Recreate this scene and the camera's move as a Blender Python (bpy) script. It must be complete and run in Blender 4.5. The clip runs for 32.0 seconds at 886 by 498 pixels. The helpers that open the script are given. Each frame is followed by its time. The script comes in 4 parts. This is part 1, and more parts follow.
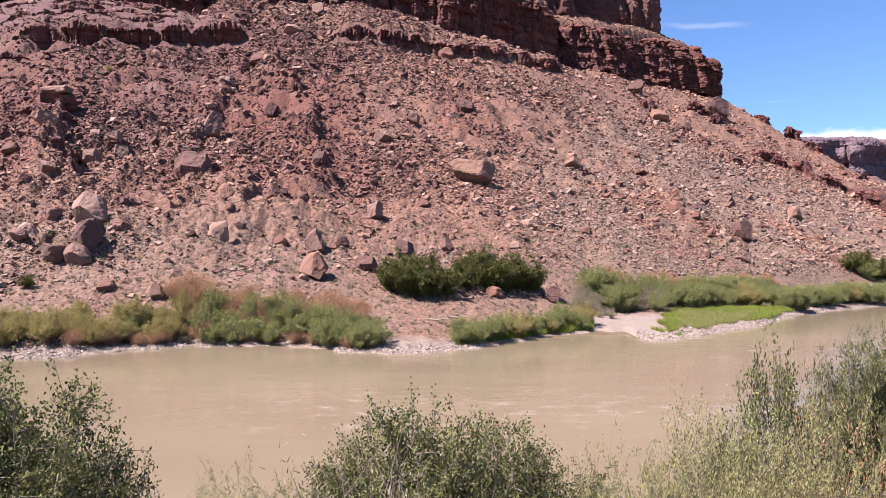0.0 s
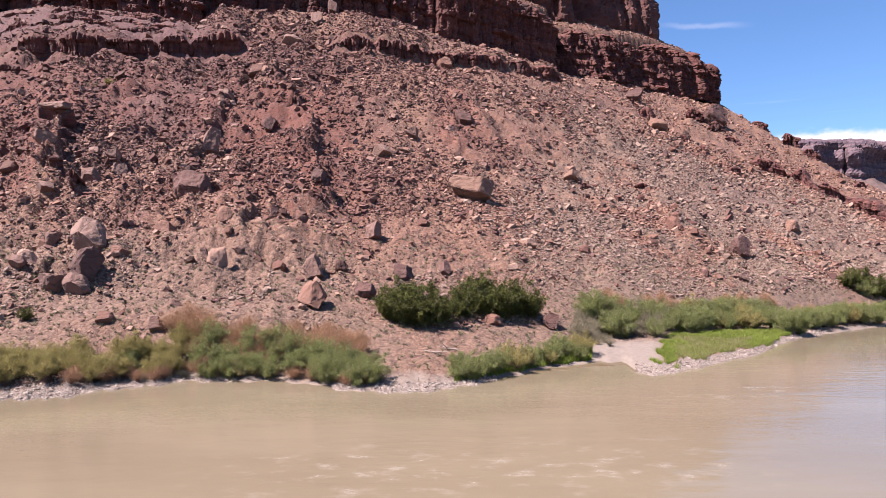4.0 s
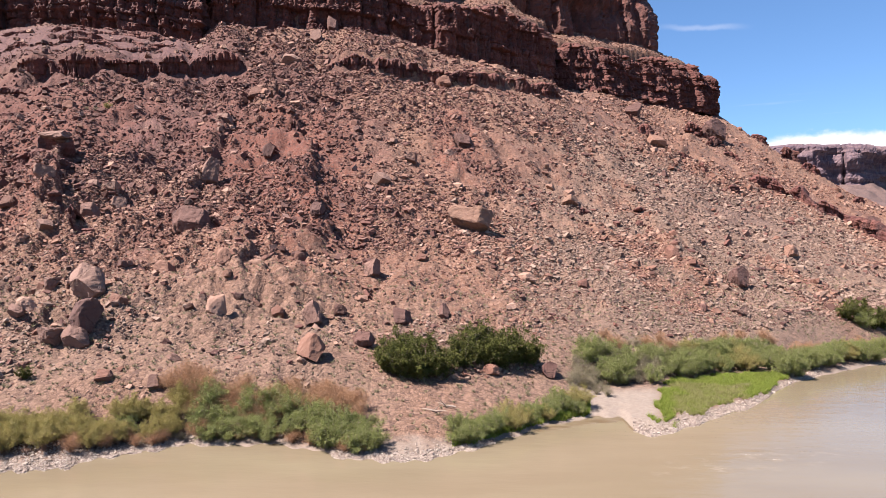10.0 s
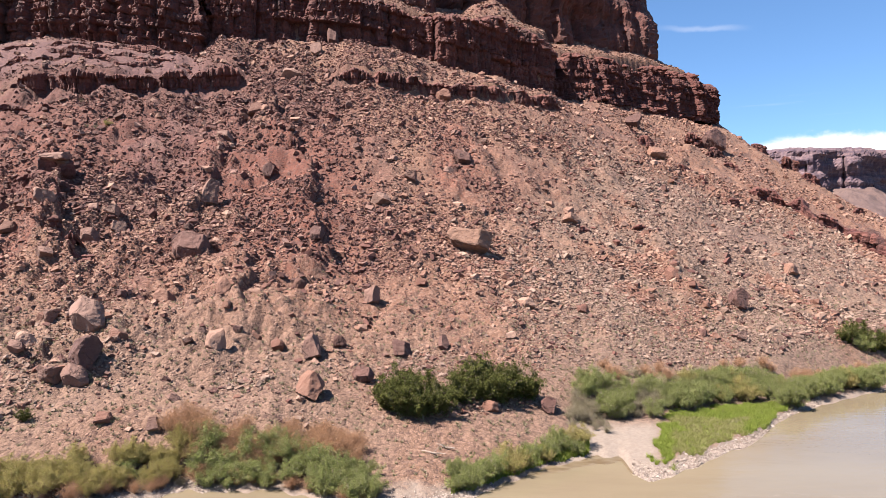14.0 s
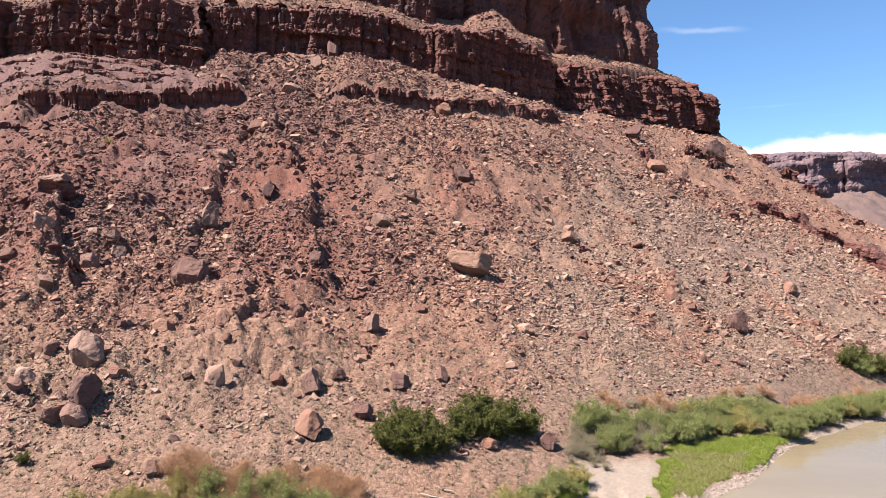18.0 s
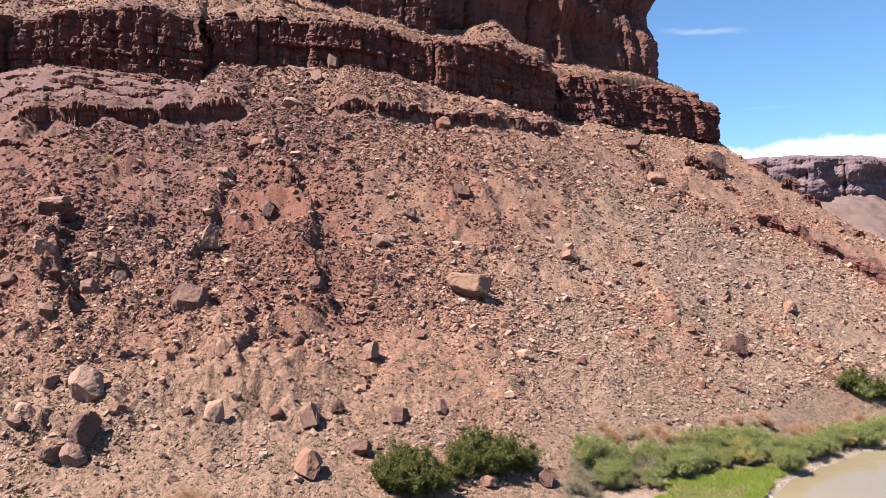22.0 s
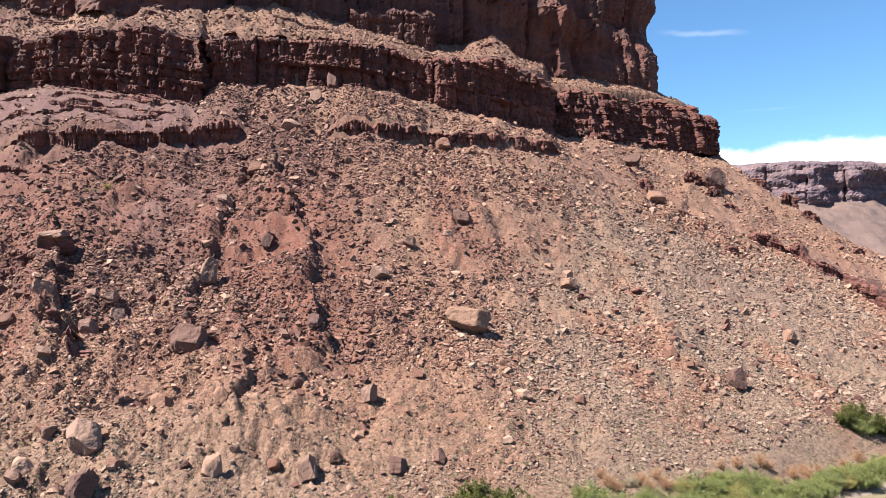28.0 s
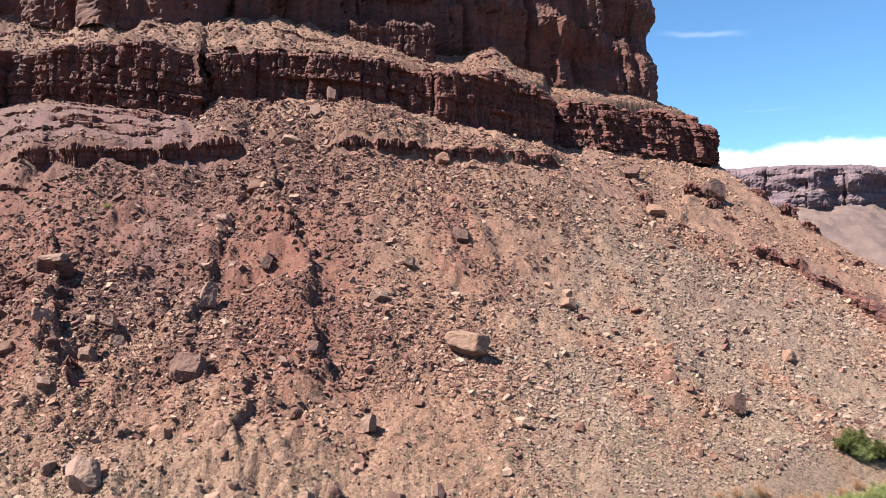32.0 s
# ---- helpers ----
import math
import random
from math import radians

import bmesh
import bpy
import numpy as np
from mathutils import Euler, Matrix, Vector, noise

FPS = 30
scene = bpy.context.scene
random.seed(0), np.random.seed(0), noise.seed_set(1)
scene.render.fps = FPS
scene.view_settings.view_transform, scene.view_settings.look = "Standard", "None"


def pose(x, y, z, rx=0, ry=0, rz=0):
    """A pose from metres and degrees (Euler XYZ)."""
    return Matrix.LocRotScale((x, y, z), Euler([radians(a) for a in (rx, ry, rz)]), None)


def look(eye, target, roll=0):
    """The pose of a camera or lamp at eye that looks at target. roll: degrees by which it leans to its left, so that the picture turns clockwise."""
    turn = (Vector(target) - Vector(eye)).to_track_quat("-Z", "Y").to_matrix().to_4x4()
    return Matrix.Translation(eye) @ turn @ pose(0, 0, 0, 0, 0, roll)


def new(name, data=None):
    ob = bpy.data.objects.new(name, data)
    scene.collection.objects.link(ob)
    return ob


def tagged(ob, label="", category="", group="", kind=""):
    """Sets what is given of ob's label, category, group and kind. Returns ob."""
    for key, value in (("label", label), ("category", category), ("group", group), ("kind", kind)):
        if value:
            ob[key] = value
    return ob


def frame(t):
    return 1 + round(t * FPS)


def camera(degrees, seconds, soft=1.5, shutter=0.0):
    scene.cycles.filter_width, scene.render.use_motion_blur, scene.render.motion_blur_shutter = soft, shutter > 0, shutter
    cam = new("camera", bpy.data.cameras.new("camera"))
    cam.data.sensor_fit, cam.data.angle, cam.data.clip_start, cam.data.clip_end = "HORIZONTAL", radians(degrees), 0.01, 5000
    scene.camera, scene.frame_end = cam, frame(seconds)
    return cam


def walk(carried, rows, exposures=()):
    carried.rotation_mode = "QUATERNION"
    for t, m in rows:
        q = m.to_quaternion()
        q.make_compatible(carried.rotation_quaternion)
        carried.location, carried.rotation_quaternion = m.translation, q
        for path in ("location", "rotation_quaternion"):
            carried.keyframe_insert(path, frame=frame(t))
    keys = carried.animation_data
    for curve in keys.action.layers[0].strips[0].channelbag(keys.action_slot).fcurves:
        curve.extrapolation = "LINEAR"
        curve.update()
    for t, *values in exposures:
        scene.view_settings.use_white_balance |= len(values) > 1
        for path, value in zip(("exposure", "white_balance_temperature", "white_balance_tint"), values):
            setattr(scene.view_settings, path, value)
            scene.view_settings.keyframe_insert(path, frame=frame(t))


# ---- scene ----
# A drone rises straight up over a muddy river and faces a red talus slope under sandstone cliffs.
cam = camera(66, 32.0, soft=0.55)
# seconds, x, y, height over the water, tilt up, turn to the left
PATH = [
    (0.0, -0.001, 0.001, 7.800, 0.307, -0.000),
    (1.0, -0.005, -0.025, 8.591, 0.305, -0.034),
    (2.0, -0.011, -0.052, 9.302, 0.297, -0.058),
    (3.0, 0.009, -0.071, 10.015, 0.296, -0.082),
    (3.5, 0.021, -0.079, 10.390, 0.302, -0.091),
    (5.5, 0.058, -0.121, 11.934, 0.339, -0.119),
    (7.0, 0.086, -0.170, 13.216, 0.374, -0.139),
    (8.5, 0.104, -0.221, 14.592, 0.402, -0.149),
    (10.0, 0.131, -0.262, 16.023, 0.429, -0.154),
    (11.5, 0.192, -0.298, 17.460, 0.461, -0.150),
    (13.0, 0.227, -0.333, 18.880, 0.498, -0.134),
    (14.5, 0.276, -0.359, 20.289, 0.532, -0.126),
    (16.5, 0.351, -0.388, 22.210, 0.600, -0.101),
    (18.0, 0.425, -0.444, 23.685, 0.653, -0.085),
    (20.0, 0.522, -0.532, 25.650, 0.701, -0.054),
    (22.0, 0.624, -0.601, 27.641, 0.740, -0.035),
    (24.0, 0.709, -0.602, 29.669, 0.785, -0.034),
    (25.5, 0.742, -0.615, 31.154, 0.829, -0.026),
    (27.5, 0.838, -0.647, 33.107, 0.874, -0.024),
    (29.0, 0.915, -0.678, 34.651, 0.905, -0.029),
    (30.5, 0.952, -0.720, 36.262, 0.928, -0.022),
    (32.0, 0.992, -0.776, 37.920, 0.959, -0.022),
]
walk(cam, [(t, pose(x, y, z, 90 + tilt, 0, turn) @ pose(0, 0, 0, 0, 0, -0.13)) for t, x, y, z, tilt, turn in PATH],
     exposures=[(0, 1.70, 6500, 26), (1, 1.60, 6470, 26), (2, 1.56, 6450, 26), (7, 1.59, 6650, 21.5), (13, 1.70, 6800, 17), (21, 1.80, 6850, 13.5), (32, 1.83, 6550, 6)])

# ---- daylight ----
SUN_EL, SUN_AZ = radians(56), radians(199)      # azimuth in the plan, counted from +x
to_sun = Vector((math.cos(SUN_EL) * math.cos(SUN_AZ), math.cos(SUN_EL) * math.sin(SUN_AZ), math.sin(SUN_EL)))
sun = new("sun", bpy.data.lights.new("sun", "SUN"))
sun.data.energy, sun.data.angle, sun.data.color = 5.0, radians(0.5), (1.0, 0.95, 0.88)
sun.matrix_world = look((0, 0, 300), Vector((0, 0, 300)) - to_sun)


class Nodes:
    """Short hand for building a node tree."""

    def __init__(self, tree):
        self.tree = tree
        tree.nodes.clear()

    def add(self, kind, props=None, **inputs):
        n = self.tree.nodes.new("ShaderNode" + kind)
        for key, value in (props or {}).items():
            setattr(n, key, value)
        for key, value in inputs.items():
            self.put(n, key, value)
        return n

    def put(self, n, key, value):
        slot = n.inputs[int(key[1:])] if key[0] == "i" and key[1:].isdigit() else n.inputs[key.replace("_", " ")]
        if isinstance(value, bpy.types.NodeSocket):
            self.tree.links.new(value, slot)
        else:
            slot.default_value = value

    def math(self, op, a, b=0.0, c=0.0, clamp=False):
        return self.add("Math", {"operation": op, "use_clamp": clamp}, i0=a, i1=b, i2=c).outputs[0]

    def mix(self, f, a, b, kind="MIX"):
        n = self.add("Mix", {"data_type": "RGBA", "blend_type": kind})
        for k, v in ((0, f), (6, a), (7, b)):
            self.put(n, "i%d" % k, (*v, 1) if isinstance(v, tuple) and len(v) == 3 else v)
        return n.outputs[2]

    def noise(self, vec, scale, detail=4.0, rough=0.55, **kw):
        return self.add("TexNoise", None, Vector=vec, Scale=scale, Detail=detail, Roughness=rough, **kw).outputs["Fac"]

    def ramp(self, f, *stops):
        n = self.add("ValToRGB", None, Fac=f)
        e = n.color_ramp.elements
        while len(e) < len(stops):
            e.new(0.5)
        for el, (p, col) in zip(e, stops):
            el.position = p
            el.color = (*col, 1) if isinstance(col, tuple) else (col, col, col, 1)
        return n.outputs["Color"]

    def span(self, f, a, b, lo=0.0, hi=1.0):
        return self.add("MapRange", {"interpolation_type": "SMOOTHSTEP"}, i0=f, i1=a, i2=b, i3=lo, i4=hi).outputs[0]

    def scaled(self, vec, x, y, z):
        return self.add("Mapping", None, Vector=vec, Scale=(x, y, z)).outputs[0]


world = bpy.data.worlds.new("sky")
scene.world = world
world.use_nodes = True
k = Nodes(world.node_tree)
sky = k.add("TexSky", {"sky_type": "NISHITA", "sun_disc": False, "sun_elevation": SUN_EL, "sun_rotation": radians(90) - SUN_AZ,
                       "altitude": 1200.0, "air_density": 1.0, "dust_density": 0.35, "ozone_density": 1.5}).outputs[0]
sky = k.mix(1.0, sky, (0.74, 1.06, 1.28), "MULTIPLY")
way = k.add("TexCoord").outputs["Generated"]
part_xyz = k.add("SeparateXYZ", None, Vector=way).outputs
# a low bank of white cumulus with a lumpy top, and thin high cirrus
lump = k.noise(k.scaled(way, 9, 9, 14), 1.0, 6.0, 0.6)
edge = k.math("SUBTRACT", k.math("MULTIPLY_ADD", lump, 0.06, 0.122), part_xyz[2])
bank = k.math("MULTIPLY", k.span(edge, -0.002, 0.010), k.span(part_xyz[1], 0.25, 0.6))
streak = k.noise(k.scaled(way, 3.0, 3.0, 55), 1.0, 5.0, 0.62)
cirrus = k.math("MULTIPLY", k.span(streak, 0.60, 0.84), 0.22)
rise = k.math("DIVIDE", part_xyz[2], k.math("MAXIMUM", part_xyz[1], 0.05))
bear = k.math("DIVIDE", part_xyz[0], k.math("MAXIMUM", part_xyz[1], 0.05))
wisp = k.math("ABSOLUTE", k.math("SUBTRACT", rise, k.math("MULTIPLY_ADD", k.noise(k.scaled(way, 22, 22, 30), 1.0, 4.0), 0.014, 0.326)))
wisp = k.math("MULTIPLY", k.span(wisp, 0.0005, 0.006, 1.0, 0.0), k.span(k.math("ABSOLUTE", k.math("SUBTRACT", bear, 0.385)), 0.015, 0.08, 0.20, 0.0))
cirrus = k.math("MAXIMUM", cirrus, wisp)
cloud_tone = k.mix(k.noise(k.scaled(way, 16, 16, 30), 1.0, 5.0), (6.6, 7.0, 7.6), (8.8, 8.9, 9.0))
sky = k.mix(cirrus, sky, (7.0, 7.4, 8.0))
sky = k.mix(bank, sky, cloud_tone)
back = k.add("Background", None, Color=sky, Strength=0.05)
k.tree.links.new(back.outputs[0], k.add("OutputWorld").inputs[0])


# ---- materials ----
def material(name):
    m = bpy.data.materials.new(name)
    m.use_nodes = True
    n = Nodes(m.node_tree)
    return m, n


def finish(n, color, rough=0.9, bump=None, strength=0.5, distance=0.1, **more):
    b = n.add("BsdfPrincipled", None, Base_Color=color, Roughness=rough, **more)
    if bump is not None:
        n.put(b, "Normal", n.add("Bump", None, Height=bump, Strength=strength, Distance=distance).outputs[0])
    n.tree.links.new(b.outputs[0], n.add("OutputMaterial").inputs[0])
    return b


def soil_material():
    """Red desert soil and gravel: pinkish tan where dusty, brick red and maroon in patches, paler towards the toe of the slope."""
    m, n = material("talus_soil")
    p = n.add("NewGeometry").outputs["Position"]
    xyz = n.add("SeparateXYZ", None, Vector=p).outputs
    broad = n.noise(p, 0.022, 4.0, 0.6)
    streaks = n.noise(n.scaled(p, 0.06, 0.016, 0.016), 1.0, 5.0, 0.6)
    mid = n.noise(p, 0.35, 5.0, 0.65)
    fine = n.noise(p, 2.6, 5.0, 0.7)
    stone = n.add("TexVoronoi", {"feature": "F1"}, Vector=p, Scale=2.3)
    pebble = n.add("TexVoronoi", {"feature": "F1"}, Vector=p, Scale=5.5)
    c = n.mix(n.span(broad, 0.38, 0.62), (0.128, 0.056, 0.033), (0.158, 0.079, 0.048))
    c = n.mix(n.span(streaks, 0.52, 0.68), c, (0.100, 0.040, 0.028))
    c = n.mix(n.math("MULTIPLY", n.span(mid, 0.45, 0.7), 0.6), c, (0.162, 0.086, 0.057))
    low = n.span(n.math("ADD", xyz[2], n.math("MULTIPLY", mid, 6.0)), 4.0, 20.0, 0.65, 0.0)
    c = n.mix(low, c, (0.118, 0.068, 0.043))

    def held(name):
        return n.add("Attribute", {"attribute_name": name}).outputs["Fac"]
    c = n.mix(held("maroon"), c, n.mix(n.span(mid, 0.35, 0.65), (0.054, 0.017, 0.014), (0.084, 0.029, 0.021)))
    c = n.mix(held("dust"), c, n.mix(n.span(mid, 0.35, 0.65), (0.142, 0.095, 0.067), (0.112, 0.070, 0.049)))
    c = n.mix(n.math("MULTIPLY", held("red_clay"), 0.9), c, n.mix(n.span(fine, 0.35, 0.7), (0.140, 0.042, 0.024), (0.090, 0.029, 0.018)))
    c = n.mix(n.math("MULTIPLY", held("grey_beds"), 0.9), c, n.mix(n.span(fine, 0.35, 0.65), (0.096, 0.046, 0.049), (0.062, 0.028, 0.031)))
    # gravel: every stone a tone of its own
    tone = n.add("SeparateColor", None, Color=stone.outputs["Color"]).outputs
    grit = n.add("SeparateColor", None, Color=pebble.outputs["Color"]).outputs
    light = n.mix(held("maroon"), (0.215, 0.130, 0.092), (0.128, 0.058, 0.044))
    c = n.mix(n.span(tone[0], 0.55, 1.0, 0.0, 0.6), c, light)
    c = n.mix(n.span(tone[1], 0.60, 1.0, 0.0, 0.70), c, (0.042, 0.018, 0.014))
    c = n.mix(n.span(grit[0], 0.6, 1.0, 0.0, 0.55), c, light)
    c = n.mix(n.span(grit[1], 0.6, 1.0, 0.0, 0.5), c, (0.055, 0.026, 0.019))
    c = n.mix(n.math("MULTIPLY", held("pale_sand"), 0.9), c, n.mix(n.span(fine, 0.35, 0.65), (0.190, 0.158, 0.130), (0.155, 0.123, 0.099)))
    rough = n.math("SUBTRACT", n.math("MULTIPLY", mid, 0.8), n.math("MULTIPLY", stone.outputs["Distance"], 0.28))
    rough = n.math("ADD", rough, n.math("SUBTRACT", n.math("MULTIPLY", fine, 0.4), n.math("MULTIPLY", pebble.outputs["Distance"], 0.3)))
    finish(n, c, 0.95, rough, 0.9, n.math("MULTIPLY_ADD", held("pale_sand"), -0.34, 0.40))
    return m


def rock_material(name, tones, scale=1.0, bloom=0.3, cracks=0.0):
    """Broken sandstone: each piece has a tone of its own, with grain and a dusty bloom."""
    m, n = material(name)
    p = n.add("NewGeometry")
    pick = n.add("ObjectInfo").outputs["Random"]
    each = n.math("FRACT", n.math("ADD", p.outputs["Random Per Island"], pick))
    c = n.ramp(each, *[(i / (len(tones) - 1), t) for i, t in enumerate(tones)])
    mid = n.noise(p.outputs["Position"], 0.9 * scale, 5.0, 0.65)
    fine = n.noise(p.outputs["Position"], 7.0 * scale, 4.0, 0.7)
    c = n.mix(n.math("MULTIPLY", n.span(mid, 0.5, 0.72), bloom), c, (0.200, 0.126, 0.095))
    c = n.mix(n.math("MULTIPLY", n.span(fine, 0.45, 0.75), 0.35), c, (0.070, 0.038, 0.031))
    bump = n.math("ADD", mid, n.math("MULTIPLY", fine, 0.5))
    if cracks:
        warped = n.add("VectorMath", {"operation": "ADD"}, i0=p.outputs["Position"], i1=n.add("TexNoise", None, Vector=p.outputs["Position"], Scale=0.8, Detail=3.0).outputs["Color"]).outputs[0]
        seam = n.add("TexVoronoi", {"feature": "DISTANCE_TO_EDGE"}, Vector=n.scaled(warped, 0.35, 0.35, 0.75), Scale=1.0).outputs["Distance"]
        seam = n.math("MULTIPLY", n.span(seam, 0.0, 0.022, 1.0, 0.0), n.span(mid, 0.42, 0.58))
        bed = n.noise(n.scaled(warped, 0.15, 0.15, 2.6), 1.0, 4.0, 0.6)
        c = n.mix(n.math("MULTIPLY", seam, 0.4), c, (0.040, 0.018, 0.014))
        c = n.mix(n.math("MULTIPLY", n.span(bed, 0.5, 0.7), 0.3), c, (0.075, 0.035, 0.027))
        bump = n.math("SUBTRACT", n.math("ADD", bump, n.math("MULTIPLY", bed, 0.5)), n.math("MULTIPLY", seam, cracks))
    finish(n, c, 0.9, bump, 0.85, 0.22)
    return m


def cliff_material(name, a, b, dark, stripe=0.35):
    """Bedded red sandstone with desert varnish running down the face."""
    m, n = material(name)
    p = n.add("NewGeometry").outputs["Position"]
    beds = n.noise(n.scaled(p, 0.012, 0.012, stripe), 1.0, 6.0, 0.7)
    drip = n.noise(n.scaled(p, 0.35, 0.35, 0.03), 1.0, 5.0, 0.65)
    fine = n.noise(p, 1.3, 6.0, 0.7)
    c = n.mix(n.span(beds, 0.38, 0.62), a, b)
    c = n.mix(n.math("MULTIPLY", n.span(drip, 0.45, 0.68), 0.75), c, dark)
    c = n.mix(n.math("MULTIPLY", n.span(fine, 0.52, 0.75), 0.35), c, (0.150, 0.066, 0.046))
    finish(n, c, 0.85, n.math("ADD", n.math("MULTIPLY", beds, 0.7), fine), 0.8, 0.6)
    return m


SOIL = soil_material()
BAND = cliff_material("varnished_sandstone", (0.068, 0.016, 0.012), (0.106, 0.032, 0.023), (0.017, 0.008, 0.009))
TOWER = cliff_material("tower_sandstone", (0.060, 0.015, 0.011), (0.100, 0.031, 0.021), (0.020, 0.008, 0.008), 0.12)
LEDGE = cliff_material("ledge_sandstone", (0.082, 0.022, 0.017), (0.130, 0.046, 0.034), (0.022, 0.010, 0.010), 0.8)
# the far rim's rock colours carry the purple of distance haze and shade
FAR_HAZED = cliff_material("haze_tinted_sandstone", (0.060, 0.036, 0.050), (0.136, 0.086, 0.090), (0.034, 0.024, 0.040), 0.20)


# ---- numeric noise ----
def lattice(ix, iy, seed):
    v = np.sin(ix * 127.1 + iy * 311.7 + seed * 74.7) * 43758.5453
    return (v - np.floor(v)) * 2 - 1


def vnoise(x, y, seed=0):
    ix, iy = np.floor(x), np.floor(y)
    fx, fy = x - ix, y - iy
    sx, sy = fx * fx * (3 - 2 * fx), fy * fy * (3 - 2 * fy)
    a = lattice(ix, iy, seed) * (1 - sx) + lattice(ix + 1, iy, seed) * sx
    b = lattice(ix, iy + 1, seed) * (1 - sx) + lattice(ix + 1, iy + 1, seed) * sx
    return a * (1 - sy) + b * sy


def fbm(x, y, octaves=4, seed=0, gain=0.5):
    total, amp = 0.0, 1.0
    for o in range(octaves):
        total = total + amp * vnoise(x, y, seed + o * 17)
        x, y, amp = x * 2.03 + 11.3, y * 2.03 + 5.7, amp * gain
    return total


def smooth(a, b, v):
    s = np.clip((v - a) / (b - a), 0, 1)
    return s * s * (3 - 2 * s)


def mesh_from(name, verts, faces, mat, flat=True):
    """A mesh from arrays: verts (n, 3) and faces (m, 3 or 4)."""
    me = bpy.data.meshes.new(name)
    verts, faces = np.asarray(verts, np.float32), np.asarray(faces, np.int32)
    size = faces.shape[1]
    me.vertices.add(len(verts))
    me.vertices.foreach_set("co", verts.ravel())
    me.loops.add(faces.size)
    me.loops.foreach_set("vertex_index", faces.ravel())
    me.polygons.add(len(faces))
    me.polygons.foreach_set("loop_start", np.arange(len(faces), dtype=np.int32) * size)
    me.polygons.foreach_set("use_smooth", np.full(len(faces), not flat))
    me.update(calc_edges=True)
    me.materials.append(mat)
    return me


def sheet(name, pts, mat, flat=False):
    """A mesh over a grid of points (rows, columns, 3)."""
    r, c = pts.shape[:2]
    i = np.arange(r * c).reshape(r, c)
    q = np.stack([i[:-1, :-1], i[:-1, 1:], i[1:, 1:], i[1:, :-1]], -1).reshape(-1, 4)
    return mesh_from(name, pts.reshape(-1, 3), q, mat, flat)


# ---- the plan: lines that run across the slope, as (bearing x/y, distance y, height z) ----
SHORE = [(-0.95, 45), (-0.75, 48), (-0.645, 50), (-0.55, 51.5), (-0.47, 54.6), (-0.37, 57.4), (-0.25, 57.3), (-0.18, 55.7), (-0.138, 53.4), (-0.10, 52.7),
         (-0.03, 53), (0.02, 54.3), (0.05, 56), (0.08, 58), (0.13, 61.1), (0.18, 63.8), (0.22, 66.3), (0.268, 66.2), (0.287, 60.6), (0.30, 59.6), (0.33, 60.4),
         (0.38, 63.8), (0.46, 71.2), (0.485, 77), (0.515, 84), (0.56, 88.5), (0.60, 93.5), (0.655, 98.8), (0.95, 126)]
TOE = [(-0.95, 60, 4), (-0.55, 62, 4.3), (-0.40, 64, 4.6), (-0.25, 66, 5), (-0.10, 73, 5), (0.05, 76, 4.3), (0.20, 84, 4.2), (0.35, 98, 5),
       (0.50, 112, 6), (0.65, 128, 6), (0.95, 150, 6)]
LOW = [(-0.95, 93, 16), (-0.55, 98, 17.5), (-0.40, 100, 17.5), (-0.25, 98, 16), (-0.10, 100, 13), (0.05, 108, 13.8), (0.20, 118, 14),
       (0.35, 130, 15.4), (0.50, 146, 15.5), (0.65, 165, 13), (0.95, 190, 11)]
MID = [(-0.95, 133, 35), (-0.55, 138, 39), (-0.40, 138, 34.5), (-0.25, 142, 37.5), (-0.10, 145, 34.5), (0.05, 150, 32), (0.20, 158, 28.5),
       (0.35, 185, 33), (0.50, 205, 28.5), (0.65, 212, 21), (0.95, 235, 15)]
LEDGE_FOOT = [(-0.95, 178, 61), (-0.55, 181, 64.5), (-0.40, 187, 65), (-0.25, 196, 70), (-0.10, 203, 70.5), (0.05, 218, 70.6), (0.18, 238, 70.2),
              (0.35, 262, 60), (0.50, 258, 44), (0.65, 250, 29), (0.95, 262, 20)]
BAND_FOOT = [(-0.95, 214, 88), (-0.55, 216, 91), (-0.45, 216, 89), (-0.352, 217, 85), (-0.343, 224, 91), (-0.322, 226, 94), (-0.27, 230, 95), (-0.23, 232, 94.6), (-0.11, 240, 94),
             (0.0, 250, 90.7), (0.073, 258, 88), (0.134, 266, 84), (0.150, 269, 84), (0.159, 294, 87), (0.20, 299, 88), (0.24, 304, 88.6), (0.335, 330, 88),
             (0.407, 348, 89), (0.45, 325, 76.5), (0.50, 300, 62), (0.55, 292, 52), (0.60, 286, 43), (0.65, 280, 36), (0.95, 290, 24)]
BAND_TOP = [(-0.95, 105), (-0.593, 105.5), (-0.465, 109.6), (-0.38, 107.5), (-0.356, 107.0), (-0.347, 105.5), (-0.335, 107.5), (-0.32, 109.5), (-0.31, 110.5), (-0.20, 111.4),
            (-0.095, 110.4), (0.0, 108.2), (0.084, 110.6), (0.157, 108.3), (0.218, 109.3), (0.313, 111), (0.364, 110.6), (0.403, 106.7)]
TOWER_FOOT = [(-0.95, 246, 134), (-0.60, 251, 135.5), (-0.50, 252, 133.5), (-0.38, 258, 133.5), (-0.30, 262, 134.5), (-0.24, 266, 137), (-0.15, 287, 136), (0.0, 307, 133), (0.08, 324, 137), (0.166, 340, 133),
              (0.24, 352, 131), (0.305, 362, 131.5), (0.36, 368, 122), (0.407, 385, 86), (0.45, 370, 62), (0.55, 330, 40), (0.65, 320, 26), (0.95, 330, 14)]
_u = np.linspace(-0.95, 0.95, 700)
_y = np.interp(_u, [p[0] for p in SHORE], [p[1] for p in SHORE])
